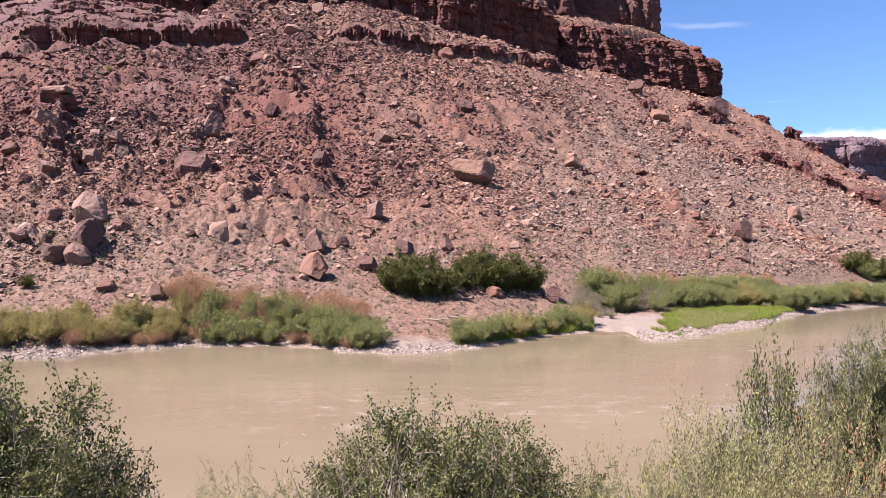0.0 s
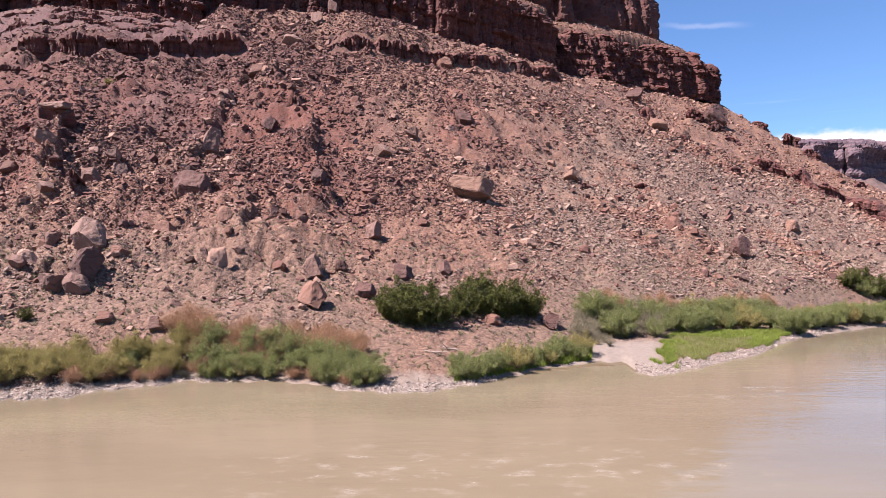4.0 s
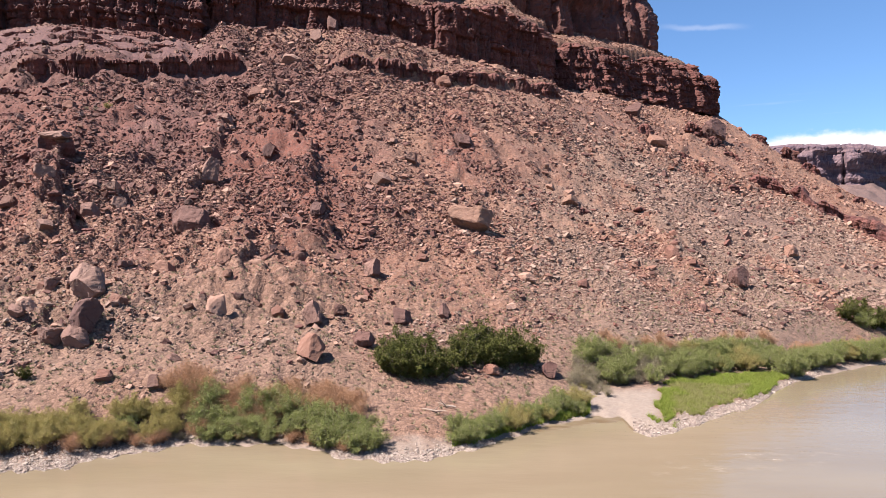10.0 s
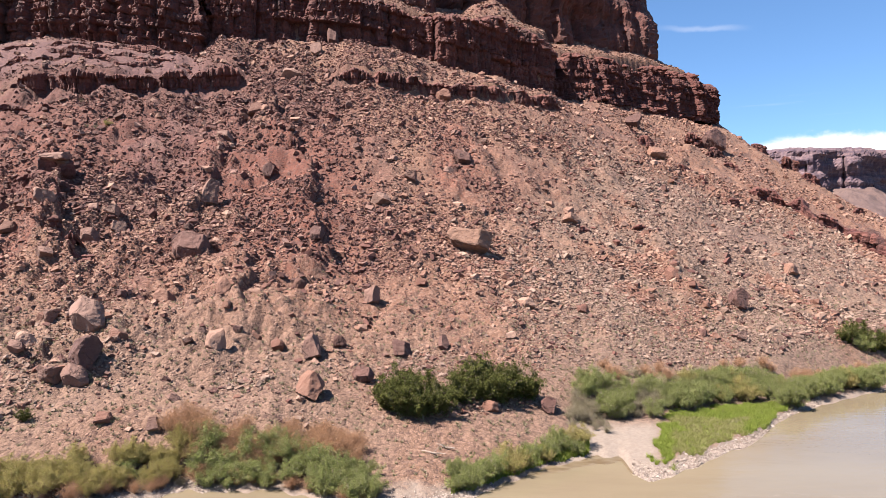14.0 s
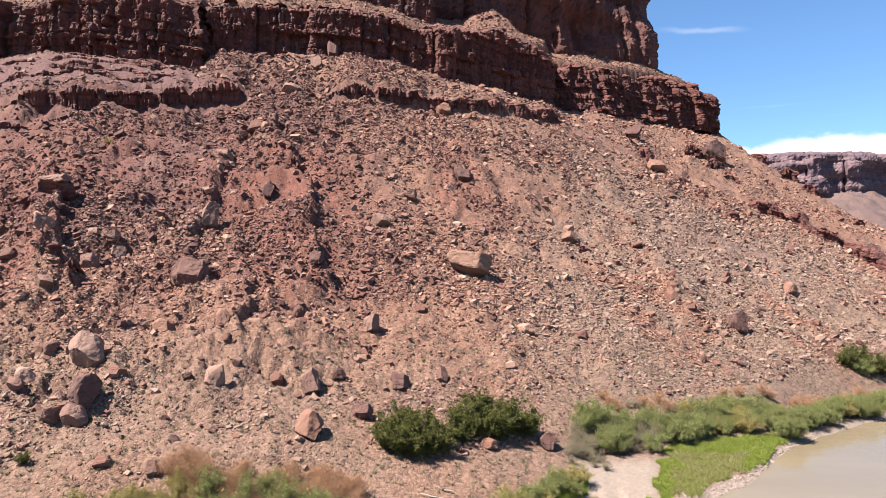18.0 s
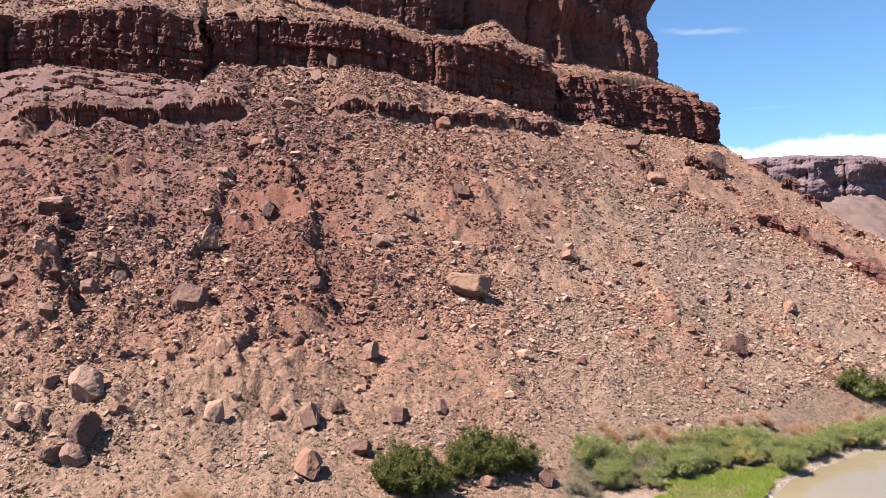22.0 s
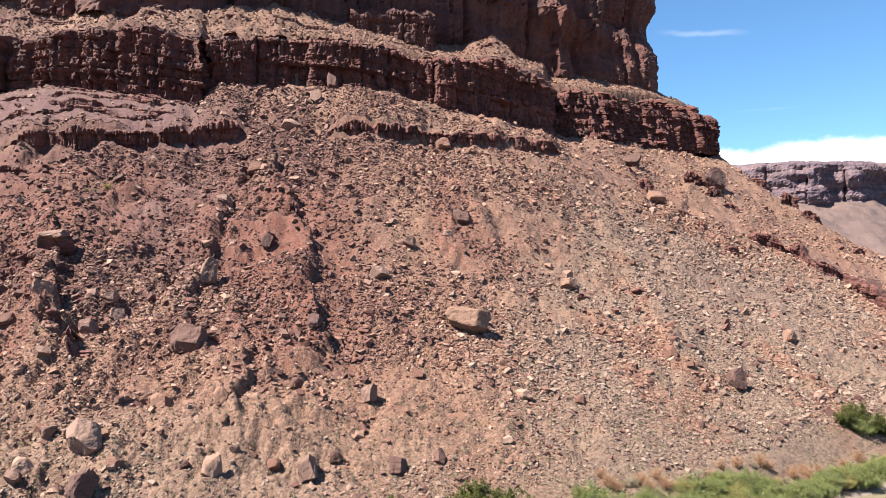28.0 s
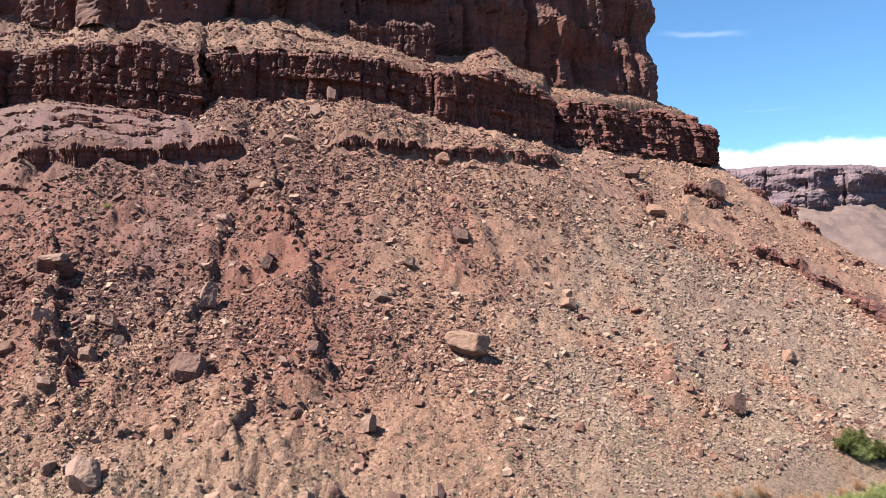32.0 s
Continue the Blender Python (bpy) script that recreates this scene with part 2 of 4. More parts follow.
_y = np.convolve(np.pad(_y, 3, mode="edge"), np.hanning(9)[1:-1] / np.hanning(9).sum(), "valid")
SHORE = list(zip(_u, _y + 0.5 * np.sin(_u * 71) * np.sin(_u * 23 + 1) + 0.3 * np.sin(_u * 190 + 2)))
RIGHT_LEDGE = [(0.445, 231, 40.5), (0.460, 229, 39.4), (0.483, 232, 37.5), (0.516, 230, 34.6), (0.558, 220, 29.7), (0.591, 218, 26.1), (0.624, 204, 21.9), (0.66, 195, 18.6)]
# ribs on the slope: height, then (bearing, distance) from the foot upwards
RIBS = [(3.0, [(-0.165, 112), (-0.185, 128), (-0.205, 145), (-0.23, 168), (-0.245, 192)]),
        (3.4, [(-0.545, 100), (-0.555, 112), (-0.56, 132), (-0.57, 150)]),
        (1.5, [(-0.285, 84), (-0.29, 100), (-0.285, 122)]),
        (2.4, [(-0.36, 118), (-0.335, 140), (-0.30, 165), (-0.29, 185)]),
        (1.6, [(0.025, 150), (0.02, 165), (0.0, 185)]),
        (1.5, [(0.33, 215), (0.36, 245), (0.375, 280)])]
EDGE_U = 0.409                                   # bearing at which the cliff band ends


def along(line, u, col=1):
    return np.interp(u, [p[0] for p in line], [p[col] for p in line])


def band_height(u):
    return np.where(u < EDGE_U, along(BAND_TOP, u) - along(BAND_FOOT, u, 2), 0.0)


def ledge_height(u):
    """The thin lower ledge: strong at the left and in the middle, broken in between, gone to the right."""
    h = 5.4 * smooth(-0.66, -0.60, u) * (1 - smooth(-0.30, -0.275, u)) + 4.8 * smooth(-0.175, -0.14, u) * (1 - smooth(0.16, 0.185, u))
    return h * (0.85 + 0.25 * vnoise(u * 60, u * 0, 3))


def ground_height(u, y):
    """Height of the far bank and slope at bearing u (x/y) and distance y, both arrays of one shape (rows, columns) with u along columns."""
    uc, yc = u[0], y[:, 0]
    x = u * y
    shore, band = along(SHORE, uc), band_height(uc)
    stops = [(shore - 14, -2.6), (shore, 0.0), (shore + 2.5, 0.45), (shore + (along(TOE, uc) - shore) * 0.55, 1.9 - 1.0 * smooth(0.16, 0.24, uc))]
    for line in (TOE, LOW, MID, LEDGE_FOOT):
        stops.append((along(line, uc), along(line, uc, 2)))
    lh = ledge_height(uc)
    stops.append((along(BAND_FOOT, uc), along(BAND_FOOT, uc, 2) - lh))
    stops.append((along(BAND_FOOT, uc) + np.where(uc < EDGE_U, 8.0, 0.5), along(BAND_FOOT, uc, 2) - lh))
    stops.append((along(TOWER_FOOT, uc), along(TOWER_FOOT, uc, 2) - lh - band))
    stops.append((along(TOWER_FOOT, uc) + 60, np.where(uc < 0.31, along(TOWER_FOOT, uc, 2) - lh - band, 5.0 + 0 * uc)))
    ys = np.array([s[0] + 0 * uc for s in stops])
    zs = np.array([s[1] + 0 * uc for s in stops])
    z = np.zeros_like(u)
    for j in range(len(uc)):
        z[:, j] = np.interp(yc, ys[:, j], zs[:, j])
    # round off the bends between the lines
    soft = z.copy()
    for shift in (-0.05, -0.025, 0.025, 0.05):
        for j in range(len(uc)):
            soft[:, j] += np.interp(yc * (1 + shift), ys[:, j], zs[:, j])
    soft /= 5
    hill = smooth(0, 14, y - along(TOE, u))
    z = z + (soft - z) * hill
    # bedded ground at the left, between the ledge and the cliff band, is smooth
    lay = smooth(-0.30, -0.36, u) * smooth(3, 7, y - along(LEDGE_FOOT, u)) * (1 - smooth(-3, 0, y - along(BAND_FOOT, u)))
    hill = hill * (1 - 0.88 * lay)
    # gullies that run down the slope, lumps and hummocks
    wob = fbm(x * 0.05, y * 0.02, 3, 5)
    z += hill * 1.5 * fbm(x * 0.045 + wob * 0.6, y * 0.012, 4, 21) * smooth(0, 40, y - along(TOE, u))
    left = smooth(-0.02, -0.28, u)
    z -= hill * 1.5 * left * np.maximum(0, fbm(x * 0.085 + wob, y * 0.022, 3, 33)) ** 1.3
    z += hill * 0.8 * fbm(x * 0.19, y * 0.16, 4, 41, 0.6) * (1 + 0.8 * left)
    z += (0.07 + 0.12 * hill) * fbm(x * 0.9, y * 0.8, 3, 51, 0.6) * smooth(0, 3, y - along(SHORE, u))
    # ribs of harder rubble with a steep far side, and a rocky gully
    for amp, line in RIBS:
        us, yl = [p[0] for p in line], [p[1] for p in line]
        xr = np.interp(yc, yl, np.array(us) * np.array(yl))[:, None] + 1.6 * fbm(y * 0.11, x * 0.03, 3, int(amp * 10))
        dx = x - xr
        reach = smooth(yl[0] - 8, yl[0] + 4, y) * (1 - smooth(yl[-1] - 10, yl[-1] + 5, y))
        lumps = 0.8 + 0.5 * fbm(x * 0.3, y * 0.22, 4, 71, 0.55)
        z += amp * reach * lumps * smooth(-9, -0.6, dx) * (1 - smooth(-0.3, 1.0, dx))
    tall = 2.6 + 0.7 * vnoise(x * 0.008, y * 0, 77)
    zz = (z + 1.1 * fbm(x * 0.03, y * 0.03, 3, 79)) / tall
    frac = zz - np.floor(zz)
    z += lay * 0.6 * tall * (smooth(0.55, 0.95, frac) - frac)
    z += 6.5 * np.maximum(0, 1 - np.hypot(x - 22.6, y - 286) / 15)
    # the steps of the ledge, the cliff band and the tower; curtains of rock stand in front of them
    z += ledge_height(u) * smooth(1.2, 2.6, y - along(LEDGE_FOOT, u))
    z += np.where(u < EDGE_U, band_height(u), 0) * smooth(4.5, 7.5, y - along(BAND_FOOT, u))
    z += np.where(u < 0.29, 118.0, 0) * smooth(16.0, 22.0, y - along(TOWER_FOOT, u))
    return z


U = np.concatenate([np.linspace(-0.95, -0.70, 60)[:-1], np.linspace(-0.70, 0.70, 700), np.linspace(0.70, 0.95, 60)[1:]])
Y = 40 * np.exp(np.linspace(0, math.log(460 / 40), 400))
GU, GY = np.meshgrid(U, Y)
GZ = ground_height(GU, GY)
ground = new("ground", sheet("ground", np.stack([GU * GY, GY, GZ], -1), SOIL))
tagged(ground, "red-brown talus slope of soil and scree above a riverbank", "hillside", kind="structure")


def pigment(name, values):
    """A colour pigment of the soil, stored on the ground's vertices."""
    a = ground.data.attributes.new(name, "FLOAT", "POINT")
    a.data.foreach_set("value", np.clip(values, 0, 1).astype(np.float32).ravel())


def patch(u0, u1, y0, y1, soft_u=0.05, soft_y=12):
    return (smooth(u0 - soft_u, u0 + soft_u, GU) * (1 - smooth(u1 - soft_u, u1 + soft_u, GU)) *
            smooth(y0 - soft_y, y0 + soft_y, GY) * (1 - smooth(y1 - soft_y, y1 + soft_y, GY)))


GX = GU * GY
blot = 0.5 + 0.5 * fbm(GX * 0.07, GY * 0.05, 4, 91, 0.6)
# red clay, bare in the ribs at the left and in streaks in the middle; grey-purple beds; pale dust along the river
RED = np.clip((patch(-0.29, -0.16, 108, 160) + 1.0 * patch(-0.68, -0.53, 92, 150) + 0.55 * patch(-0.02, 0.10, 140, 185) + 1.3 * patch(-0.004, 0.045, 156, 192, 0.018, 8) +
                     0.6 * patch(-0.7, -0.1, 100, 175)) * smooth(0.30, 0.62, blot + 0.12), 0, 1)
pigment("red_clay", RED)
bench = smooth(2, 8, GY - along(BAND_FOOT, GU)) * (1 - smooth(0.2, 0.4, GU))
pigment("maroon", (0.35 + 0.3 * smooth(-0.3, -0.6, GU)) * bench * smooth(0.1, 0.6, blot) + 0.55 * patch(-0.75, -0.46, 135, 200, 0.05, 12) + 0.97 * patch(-0.75, -0.13, 112, 214, 0.09, 18) * smooth(0.05, 0.5, blot))
DUST = np.maximum(0.95 * patch(0.14, 0.80, 60, 215, 0.13, 30), 0.55 * patch(-0.75, 0.3, 55, 88, 0.1, 10)) * smooth(0.0, 0.5, 1.1 - blot)
pigment("dust", DUST)
BEDS = patch(-0.75, -0.35, 188, 214, 0.02, 3)
pigment("grey_beds", 0.9 * BEDS + (0.6 * patch(-0.50, -0.30, 120, 190) + 0.35 * patch(0.20, 0.5, 150, 290)) *
        smooth(0.2, 0.8, 1 - blot + 0.2 * fbm(GX * 0.3, GY * 0.3, 3, 95)))
gap = GY - along(SHORE, GU)
spit = patch(0.20, 0.328, 60, 76.5, 0.02, 3)
pigment("pale_sand", np.clip((1 - smooth(1.2, 4.0 - 1.6 * smooth(0.44, 0.52, GU), gap + 1.5 * fbm(GX * 0.4, GY * 0.4, 3, 97))) * 0.8 + spit, 0, 1))


def height_at(x, y, grid=None):
    """Height of the built ground at points, from its own grid (or another value kept on that grid)."""
    Q = GZ if grid is None else grid
    u = x / y
    ju = np.clip(np.interp(u, U, np.arange(len(U))), 0, len(U) - 1.001)
    iy = np.clip(np.interp(y, Y, np.arange(len(Y))), 0, len(Y) - 1.001)
    j, i = ju.astype(int), iy.astype(int)
    fj, fi = ju - j, iy - i
    return (Q[i, j] * (1 - fi) * (1 - fj) + Q[i + 1, j] * fi * (1 - fj) + Q[i, j + 1] * (1 - fi) * fj + Q[i + 1, j + 1] * fi * fj)


# ---- cliffs ----
def curtain(name, us, foot, lift, top, mat, depth, step, label, seed, beds=(2.0, 7.5), blocks=(1.6, 10.0), tail=(), alcove=1.0, slope=0.1, grain=0.22, lid_back=3.5, lid_drop=0.5, lean=0.0, ragged=0.10, blocky=1.0, joints=1.0):
    """A wall of bedded rock along a line: beds of uneven thickness, each split by cracks into blocks that stand proud or lie back,
    with through-going joints, alcoves and a broken top edge."""
    r = np.random.default_rng(seed)
    u = np.linspace(us[0], us[1], 300)
    x, y = u * along(foot, u), along(foot, u)
    z0, z1 = along(foot, u, 2) - lift, top(u)
    for dx, dy, dz in tail:
        x, y = np.append(x, x[-1] + dx), np.append(y, y[-1] + dy)
        z0, z1 = np.append(z0, z0[-1]), np.append(z1, z1[-1] + dz)
    s = np.concatenate([[0], np.cumsum(np.hypot(np.diff(x), np.diff(y)))])
    cols = int(s[-1] / step)
    t = np.linspace(0, s[-1], cols)
    x, y, z0, z1 = (np.interp(t, s, q) for q in (x, y, z0, z1))
    nx, ny = np.gradient(y), -np.gradient(x)
    span = max(3, int(4.0 / step)) | 1
    kern = np.hanning(span + 2)[1:-1]
    kern /= kern.sum()
    nx, ny = (np.convolve(np.pad(q, span // 2, mode="edge"), kern, "valid") for q in (nx, ny))
    ln = np.hypot(nx, ny) + 1e-9
    nx, ny = nx / ln, ny / ln
    tall = float((z1 - z0).max())
    rows = int(tall / step) + 2
    crown = ragged * tall * fbm(t / blocks[1], t * 0, 4, seed + 9, 0.6)
    V = np.linspace(0, 1, rows)[:, None] + 0 * t[None]
    Z = z0[None] + V * (z1 - z0 + np.minimum(crown, 0.02 * tall))[None]
    S = t[None] + 0 * V
    level = Z - np.interp(t, t, np.convolve(np.pad(z0, 60, mode="edge"), np.ones(121) / 121, "valid"))[None] + 0.25 * fbm(S * 0.12, Z * 0.2, 3, seed + 3)
    out = alcove * depth * 1.1 * fbm(S / (blocks[1] * 4), Z * 0.03, 3, seed + 20)
    # joints through the whole wall
    jw = np.cumsum(r.uniform(blocks[1] * 0.8, blocks[1] * 3.0, 400))
    wS = S + 0.6 * fbm(S * 0.25, Z * 0.25, 3, seed + 4)
    j = np.searchsorted(jw, wS)
    out += depth * 0.95 * r.uniform(-1, 1, 402)[j]
    gap = np.minimum(np.abs(wS - jw[np.minimum(j, 399)]), np.abs(wS - jw[np.maximum(j - 1, 0)]))
    out -= joints * depth * 0.8 * np.exp(-(gap / (0.25 + 0.05 * blocks[1])) ** 2)
    # beds and their blocks
    bz = np.cumsum(r.uniform(beds[0], beds[1], 200)) - 2.0
    b = np.searchsorted(bz, level)
    stand = r.uniform(-1, 1, 202)
    out += blocky * depth * 0.42 * stand[b]
    edge = np.minimum(np.abs(level - bz[np.minimum(b, 199)]), np.abs(level - bz[np.maximum(b - 1, 0)]))
    out -= depth * 0.45 * np.exp(-(edge / 0.22) ** 2) * smooth(-0.2, 0.4, vnoise(S * 0.09, b * 3.7, seed + 41))
    for k in range(int(b.max()) + 1):
        on = b == k
        if on.any():
            w = np.cumsum(r.uniform(blocks[0], blocks[1], int(t[-1] / blocks[0]) + 4) * r.uniform(0.5, 1.3))
            i = np.searchsorted(w, wS[on])
            i = np.minimum(i, len(w) - 1)
            out[on] += blocky * depth * 0.55 * r.uniform(-1, 1, len(w))[i]
            g = np.minimum(np.abs(wS[on] - w[i]), np.abs(wS[on] - w[np.maximum(i - 1, 0)]))
            out[on] -= depth * 0.3 * np.exp(-(g / 0.2) ** 2)
    out += depth * grain * fbm(S * 0.7, Z * 0.7, 4, seed + 30, 0.65)
    out += depth * 0.45 * fbm(S * 2.4 / blocks[1], Z * 0.25 / blocks[1], 4, seed + 35, 0.6)
    out += slope * depth * (1 - V) ** 1.5 * 1.6 - depth * 1.2 * smooth(0.88, 1.0, V) ** 2
    out += lean * (0.5 - V) * (z1 - z0)[None]
    P = np.stack([x[None] + nx[None] * out, y[None] + ny[None] * out, Z], -1)
    lid = P[-1].copy()
    lid[:, 0] -= nx * (depth * 2 + lid_back)
    lid[:, 1] -= ny * (depth * 2 + lid_back)
    lid[:, 2] -= lid_drop
    ob = new(name, sheet(name, np.concatenate([P, lid[None]], 0), mat, flat=True))
    return tagged(ob, label, "cliff", kind="structure")


def band_crest(u):
    return along(BAND_TOP, u) + 0.5


def ledge_crest(u):
    return along(LEDGE_FOOT, u, 2) + ledge_height(u) + 0.3


STEP_FOOT = [(-0.135, 272, 120), (-0.11, 274, 121), (-0.05, 277, 121.5), (-0.005, 281, 121)]
curtain("cliff_band", (-0.95, -0.353), BAND_FOOT, 3.0, band_crest, BAND, 2.4, 0.36, "dark varnished sandstone cliff band with a cracked blocky face", 100,
        beds=(1.2, 4.2), blocks=(1.4, 6.5), tail=((1.5, 6, -1), (-1, 8, 0)), lean=0.06, blocky=0.85, joints=0.5, ragged=0.06, lid_back=7)
curtain("cliff_band", (-0.346, 0.158), BAND_FOOT, 3.0, band_crest, BAND, 2.2, 0.36, "dark varnished sandstone cliff band with a cracked blocky face", 140, beds=(1.4, 5.0), blocks=(1.6, 8.0), lean=0.0, blocky=0.8, joints=0.5, ragged=0.06, lid_back=7)
curtain("cliff_band", (0.153, 0.404), BAND_FOOT, 3.0, band_crest, BAND, 2.6, 0.36, "red-brown stepped sandstone cliff band with weathered blocks", 150,
        beds=(1.2, 4.0), blocks=(1.4, 6.0), tail=((3, 5, -4), (2, 12, -3), (-1, 14, 0)), lean=0.20, blocky=0.85, joints=0.5, ragged=0.06, lid_back=7)
curtain("sandstone_tower", (-0.95, 0.281), TOWER_FOOT, 14.0, lambda u: 250 + 0 * u, TOWER, 6.5, 0.95, "huge red sandstone tower wall with vertical joints, in shade", 180,
        beds=(18, 60), blocks=(7, 24), tail=((1, 5, 0), (0, 20, 0), (-4, 60, 0)), alcove=1.2, slope=0.35, grain=0.09, lean=0.05)
curtain("rock_step", (-0.133, -0.007), STEP_FOOT, 4.0, lambda u: 138 - 40 * np.abs(u + 0.07) + 1.5 * vnoise(u * 70, u * 0, 5), TOWER, 1.3, 0.4, "blocky sandstone step at the tower's foot", 200)
curtain("ledge", (-0.66, -0.272), LEDGE_FOOT, 1.2, ledge_crest, LEDGE, 0.95, 0.24, "low broken sandstone ledge across the talus", 220, (1.6, 4.0), (0.6, 2.0), slope=-0.4)
curtain("ledge", (-0.178, 0.188), LEDGE_FOOT, 1.2, ledge_crest, LEDGE, 0.95, 0.24, "low broken sandstone ledge across the talus", 240, (1.6, 4.0), (0.6, 2.0), slope=-0.4)
curtain("ledge", (0.452, 0.66), RIGHT_LEDGE, 1.5, lambda u: along(RIGHT_LEDGE, u, 2) + np.maximum(0.3, 3.4 + 2.6 * vnoise(u * 55, u * 0, 7)), LEDGE, 1.0, 0.3,
        "broken red sandstone ledge low on the shoulder", 260, (0.8, 1.8), (0.8, 3.0), lid_back=0.6, lid_drop=2.0)


def outcrop(u, y, z, half, tall, seed):
    """A short knob of ledge rock that breaks through the scree."""
    foot = [(u - half, y + 2.0, z - 0.6), (u - half * 0.4, y - 0.5, z), (u + half * 0.5, y, z), (u + half, y + 2.5, z - 0.8)]
    curtain("rock_outcrop", (u - half, u + half), foot, 2.0, lambda q: z + tall * np.maximum(0.1, 1 - ((q - u) / half) ** 2) - 0.5, LEDGE, 0.35 + 0.16 * tall, 0.28,
            "dark red rock outcrop breaking through the scree", seed, (0.8, 2.2), (0.8, 3.0), lid_back=0.5, lid_drop=1.6)


OUTCROPS = ((0.282, 254, 0.010, 3.4), (0.301, 243, 0.018, 4.2), (0.371, 277, 0.017, 6.3), (0.403, 268, 0.017, 4.6), (0.351, 230, 0.020, 2.0), (0.425, 261, 0.017, 2.5),
            (0.385, 227, 0.010, 3.5), (0.430, 215, 0.012, 2.5), (0.466, 311, 0.020, 3.6), (0.512, 296, 0.015, 6.2), (0.541, 286, 0.018, 3.8), (0.615, 262, 0.016, 3.0),
            (-0.595, 125, 0.050, 2.9), (-0.565, 107, 0.015, 2.2), (-0.250, 142, 0.015, 3.8), (-0.217, 155, 0.022, 3.8), (-0.359, 152, 0.037, 1.7), (-0.543, 102, 0.013, 2.3),
            (-0.372, 166, 0.017, 2.2), (-0.180, 150, 0.012, 2.6), (-0.224, 118, 0.013, 1.8), (0.211, 150, 0.017, 2.0), (0.294, 158, 0.015, 1.8), (0.517, 193, 0.013, 2.2))
for k, (u, y, half, tall) in enumerate(OUTCROPS):
    outcrop(u, y, float(height_at(np.array([u * y]), np.array([y]))[0]), half, tall, 300 + k)


def strata(u0, u1, y0, y1, tall, seed):
    """A thin bed that stands out of the slope as a low, broken step."""
    u = np.linspace(u0, u1, 14)
    y = np.linspace(y0, y1, 14) + 1.2 * vnoise(u * 30, u * 0, seed)
    z = height_at(u * y, y)
    foot = list(zip(u, y, z))
    ends = lambda q: np.clip(np.minimum(q - u0, u1 - q) / 0.03, 0.05, 1)
    curtain("rock_bed", (u0, u1), foot, 1.4, lambda q: along(foot, q, 2) + tall * ends(q) * (0.7 + 0.5 * vnoise(q * 45, q * 0, seed + 1)), LEDGE, 0.55, 0.28,
            "thin purple-red rock bed stepping out of the slope", seed, (0.6, 1.5), (0.7, 3.5))


for k, row in enumerate(((-0.66, -0.36, 192, 194, 1.8), (-0.60, -0.37, 198, 199, 2.2), (-0.66, -0.38, 205, 206, 1.8), (-0.57, -0.36, 210.5, 211, 1.5),
                         (-0.70, -0.56, 165, 167, 2.0), (-0.70, -0.60, 157, 158, 1.7), (-0.33, -0.24, 181, 186, 2.0), (-0.66, -0.40, 234, 237, 1.8),
                         (-0.36, -0.15, 245, 258, 1.8), (-0.10, 0.02, 262, 272, 1.5), (0.03, 0.11, 275, 284, 1.5), (0.20, 0.32, 318, 345, 2.2),
                         (0.26, 0.36, 338, 360, 2.4), (-0.62, -0.50, 100, 102, 1.6), (-0.60, -0.52, 122, 123, 2.0), (0.28, 0.37, 222, 232, 1.6))):
    strata(*row, 400 + 7 * k)


# ---- far mesa, river, near bank ----
MESA_FOOT = [(0.30, 1120, 124), (0.44, 1075, 123), (0.48, 1050, 121), (0.51, 1025, 119), (0.545, 1008, 117), (0.575, 1020, 119), (0.61, 1010, 118), (0.66, 1050, 120), (0.75, 1090, 120),
             (0.95, 1180, 120), (1.30, 1300, 120)]


def mesa_crest(u):
    return along(MESA_FOOT, u, 2) + 62 + 2 * vnoise(u * 9, u * 0, 303)


def far_mesa():
    """The slope under the distant rim, and the flat top behind it."""
    u = np.linspace(0.30, 1.3, 200)
    y = np.concatenate([np.linspace(520, 980, 60)[:-1], np.linspace(980, 1340, 120), np.linspace(1340, 1700, 10)[1:]])
    gu, gy = np.meshgrid(u, y)
    x = gu * gy
    face, foot = along(MESA_FOOT, gu), along(MESA_FOOT, gu, 2)
    z = 4 + (foot - 4) * np.clip((gy - 560) / (face - 560), 0, 1) ** 1.35
    z += 9 * fbm(x * 0.022, gy * 0.010, 6, 311, 0.66) * smooth(560, 700, gy) * (1 - smooth(-25, 0, gy - face))
    z += (mesa_crest(gu) - foot - 2) * smooth(16, 24, gy - face) + 0.03 * np.maximum(0, gy - face - 24)
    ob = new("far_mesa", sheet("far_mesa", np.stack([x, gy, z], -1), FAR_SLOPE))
    tagged(ob, "distant pinkish talus slope under a mesa rim", "mesa", kind="structure")


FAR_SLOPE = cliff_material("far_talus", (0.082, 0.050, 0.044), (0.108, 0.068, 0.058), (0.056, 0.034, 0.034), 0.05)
far_mesa()
curtain("mesa_rim", (0.31, 1.25), MESA_FOOT, 12, mesa_crest, FAR_HAZED, 6.5, 2.4, "distant mesa rim of vertical cliffs, brown tinted purple for haze", 350, (5, 16), (5, 26), alcove=1.6, slope=0.5, grain=0.12, lean=0.12, ragged=0.012, blocky=0.55)


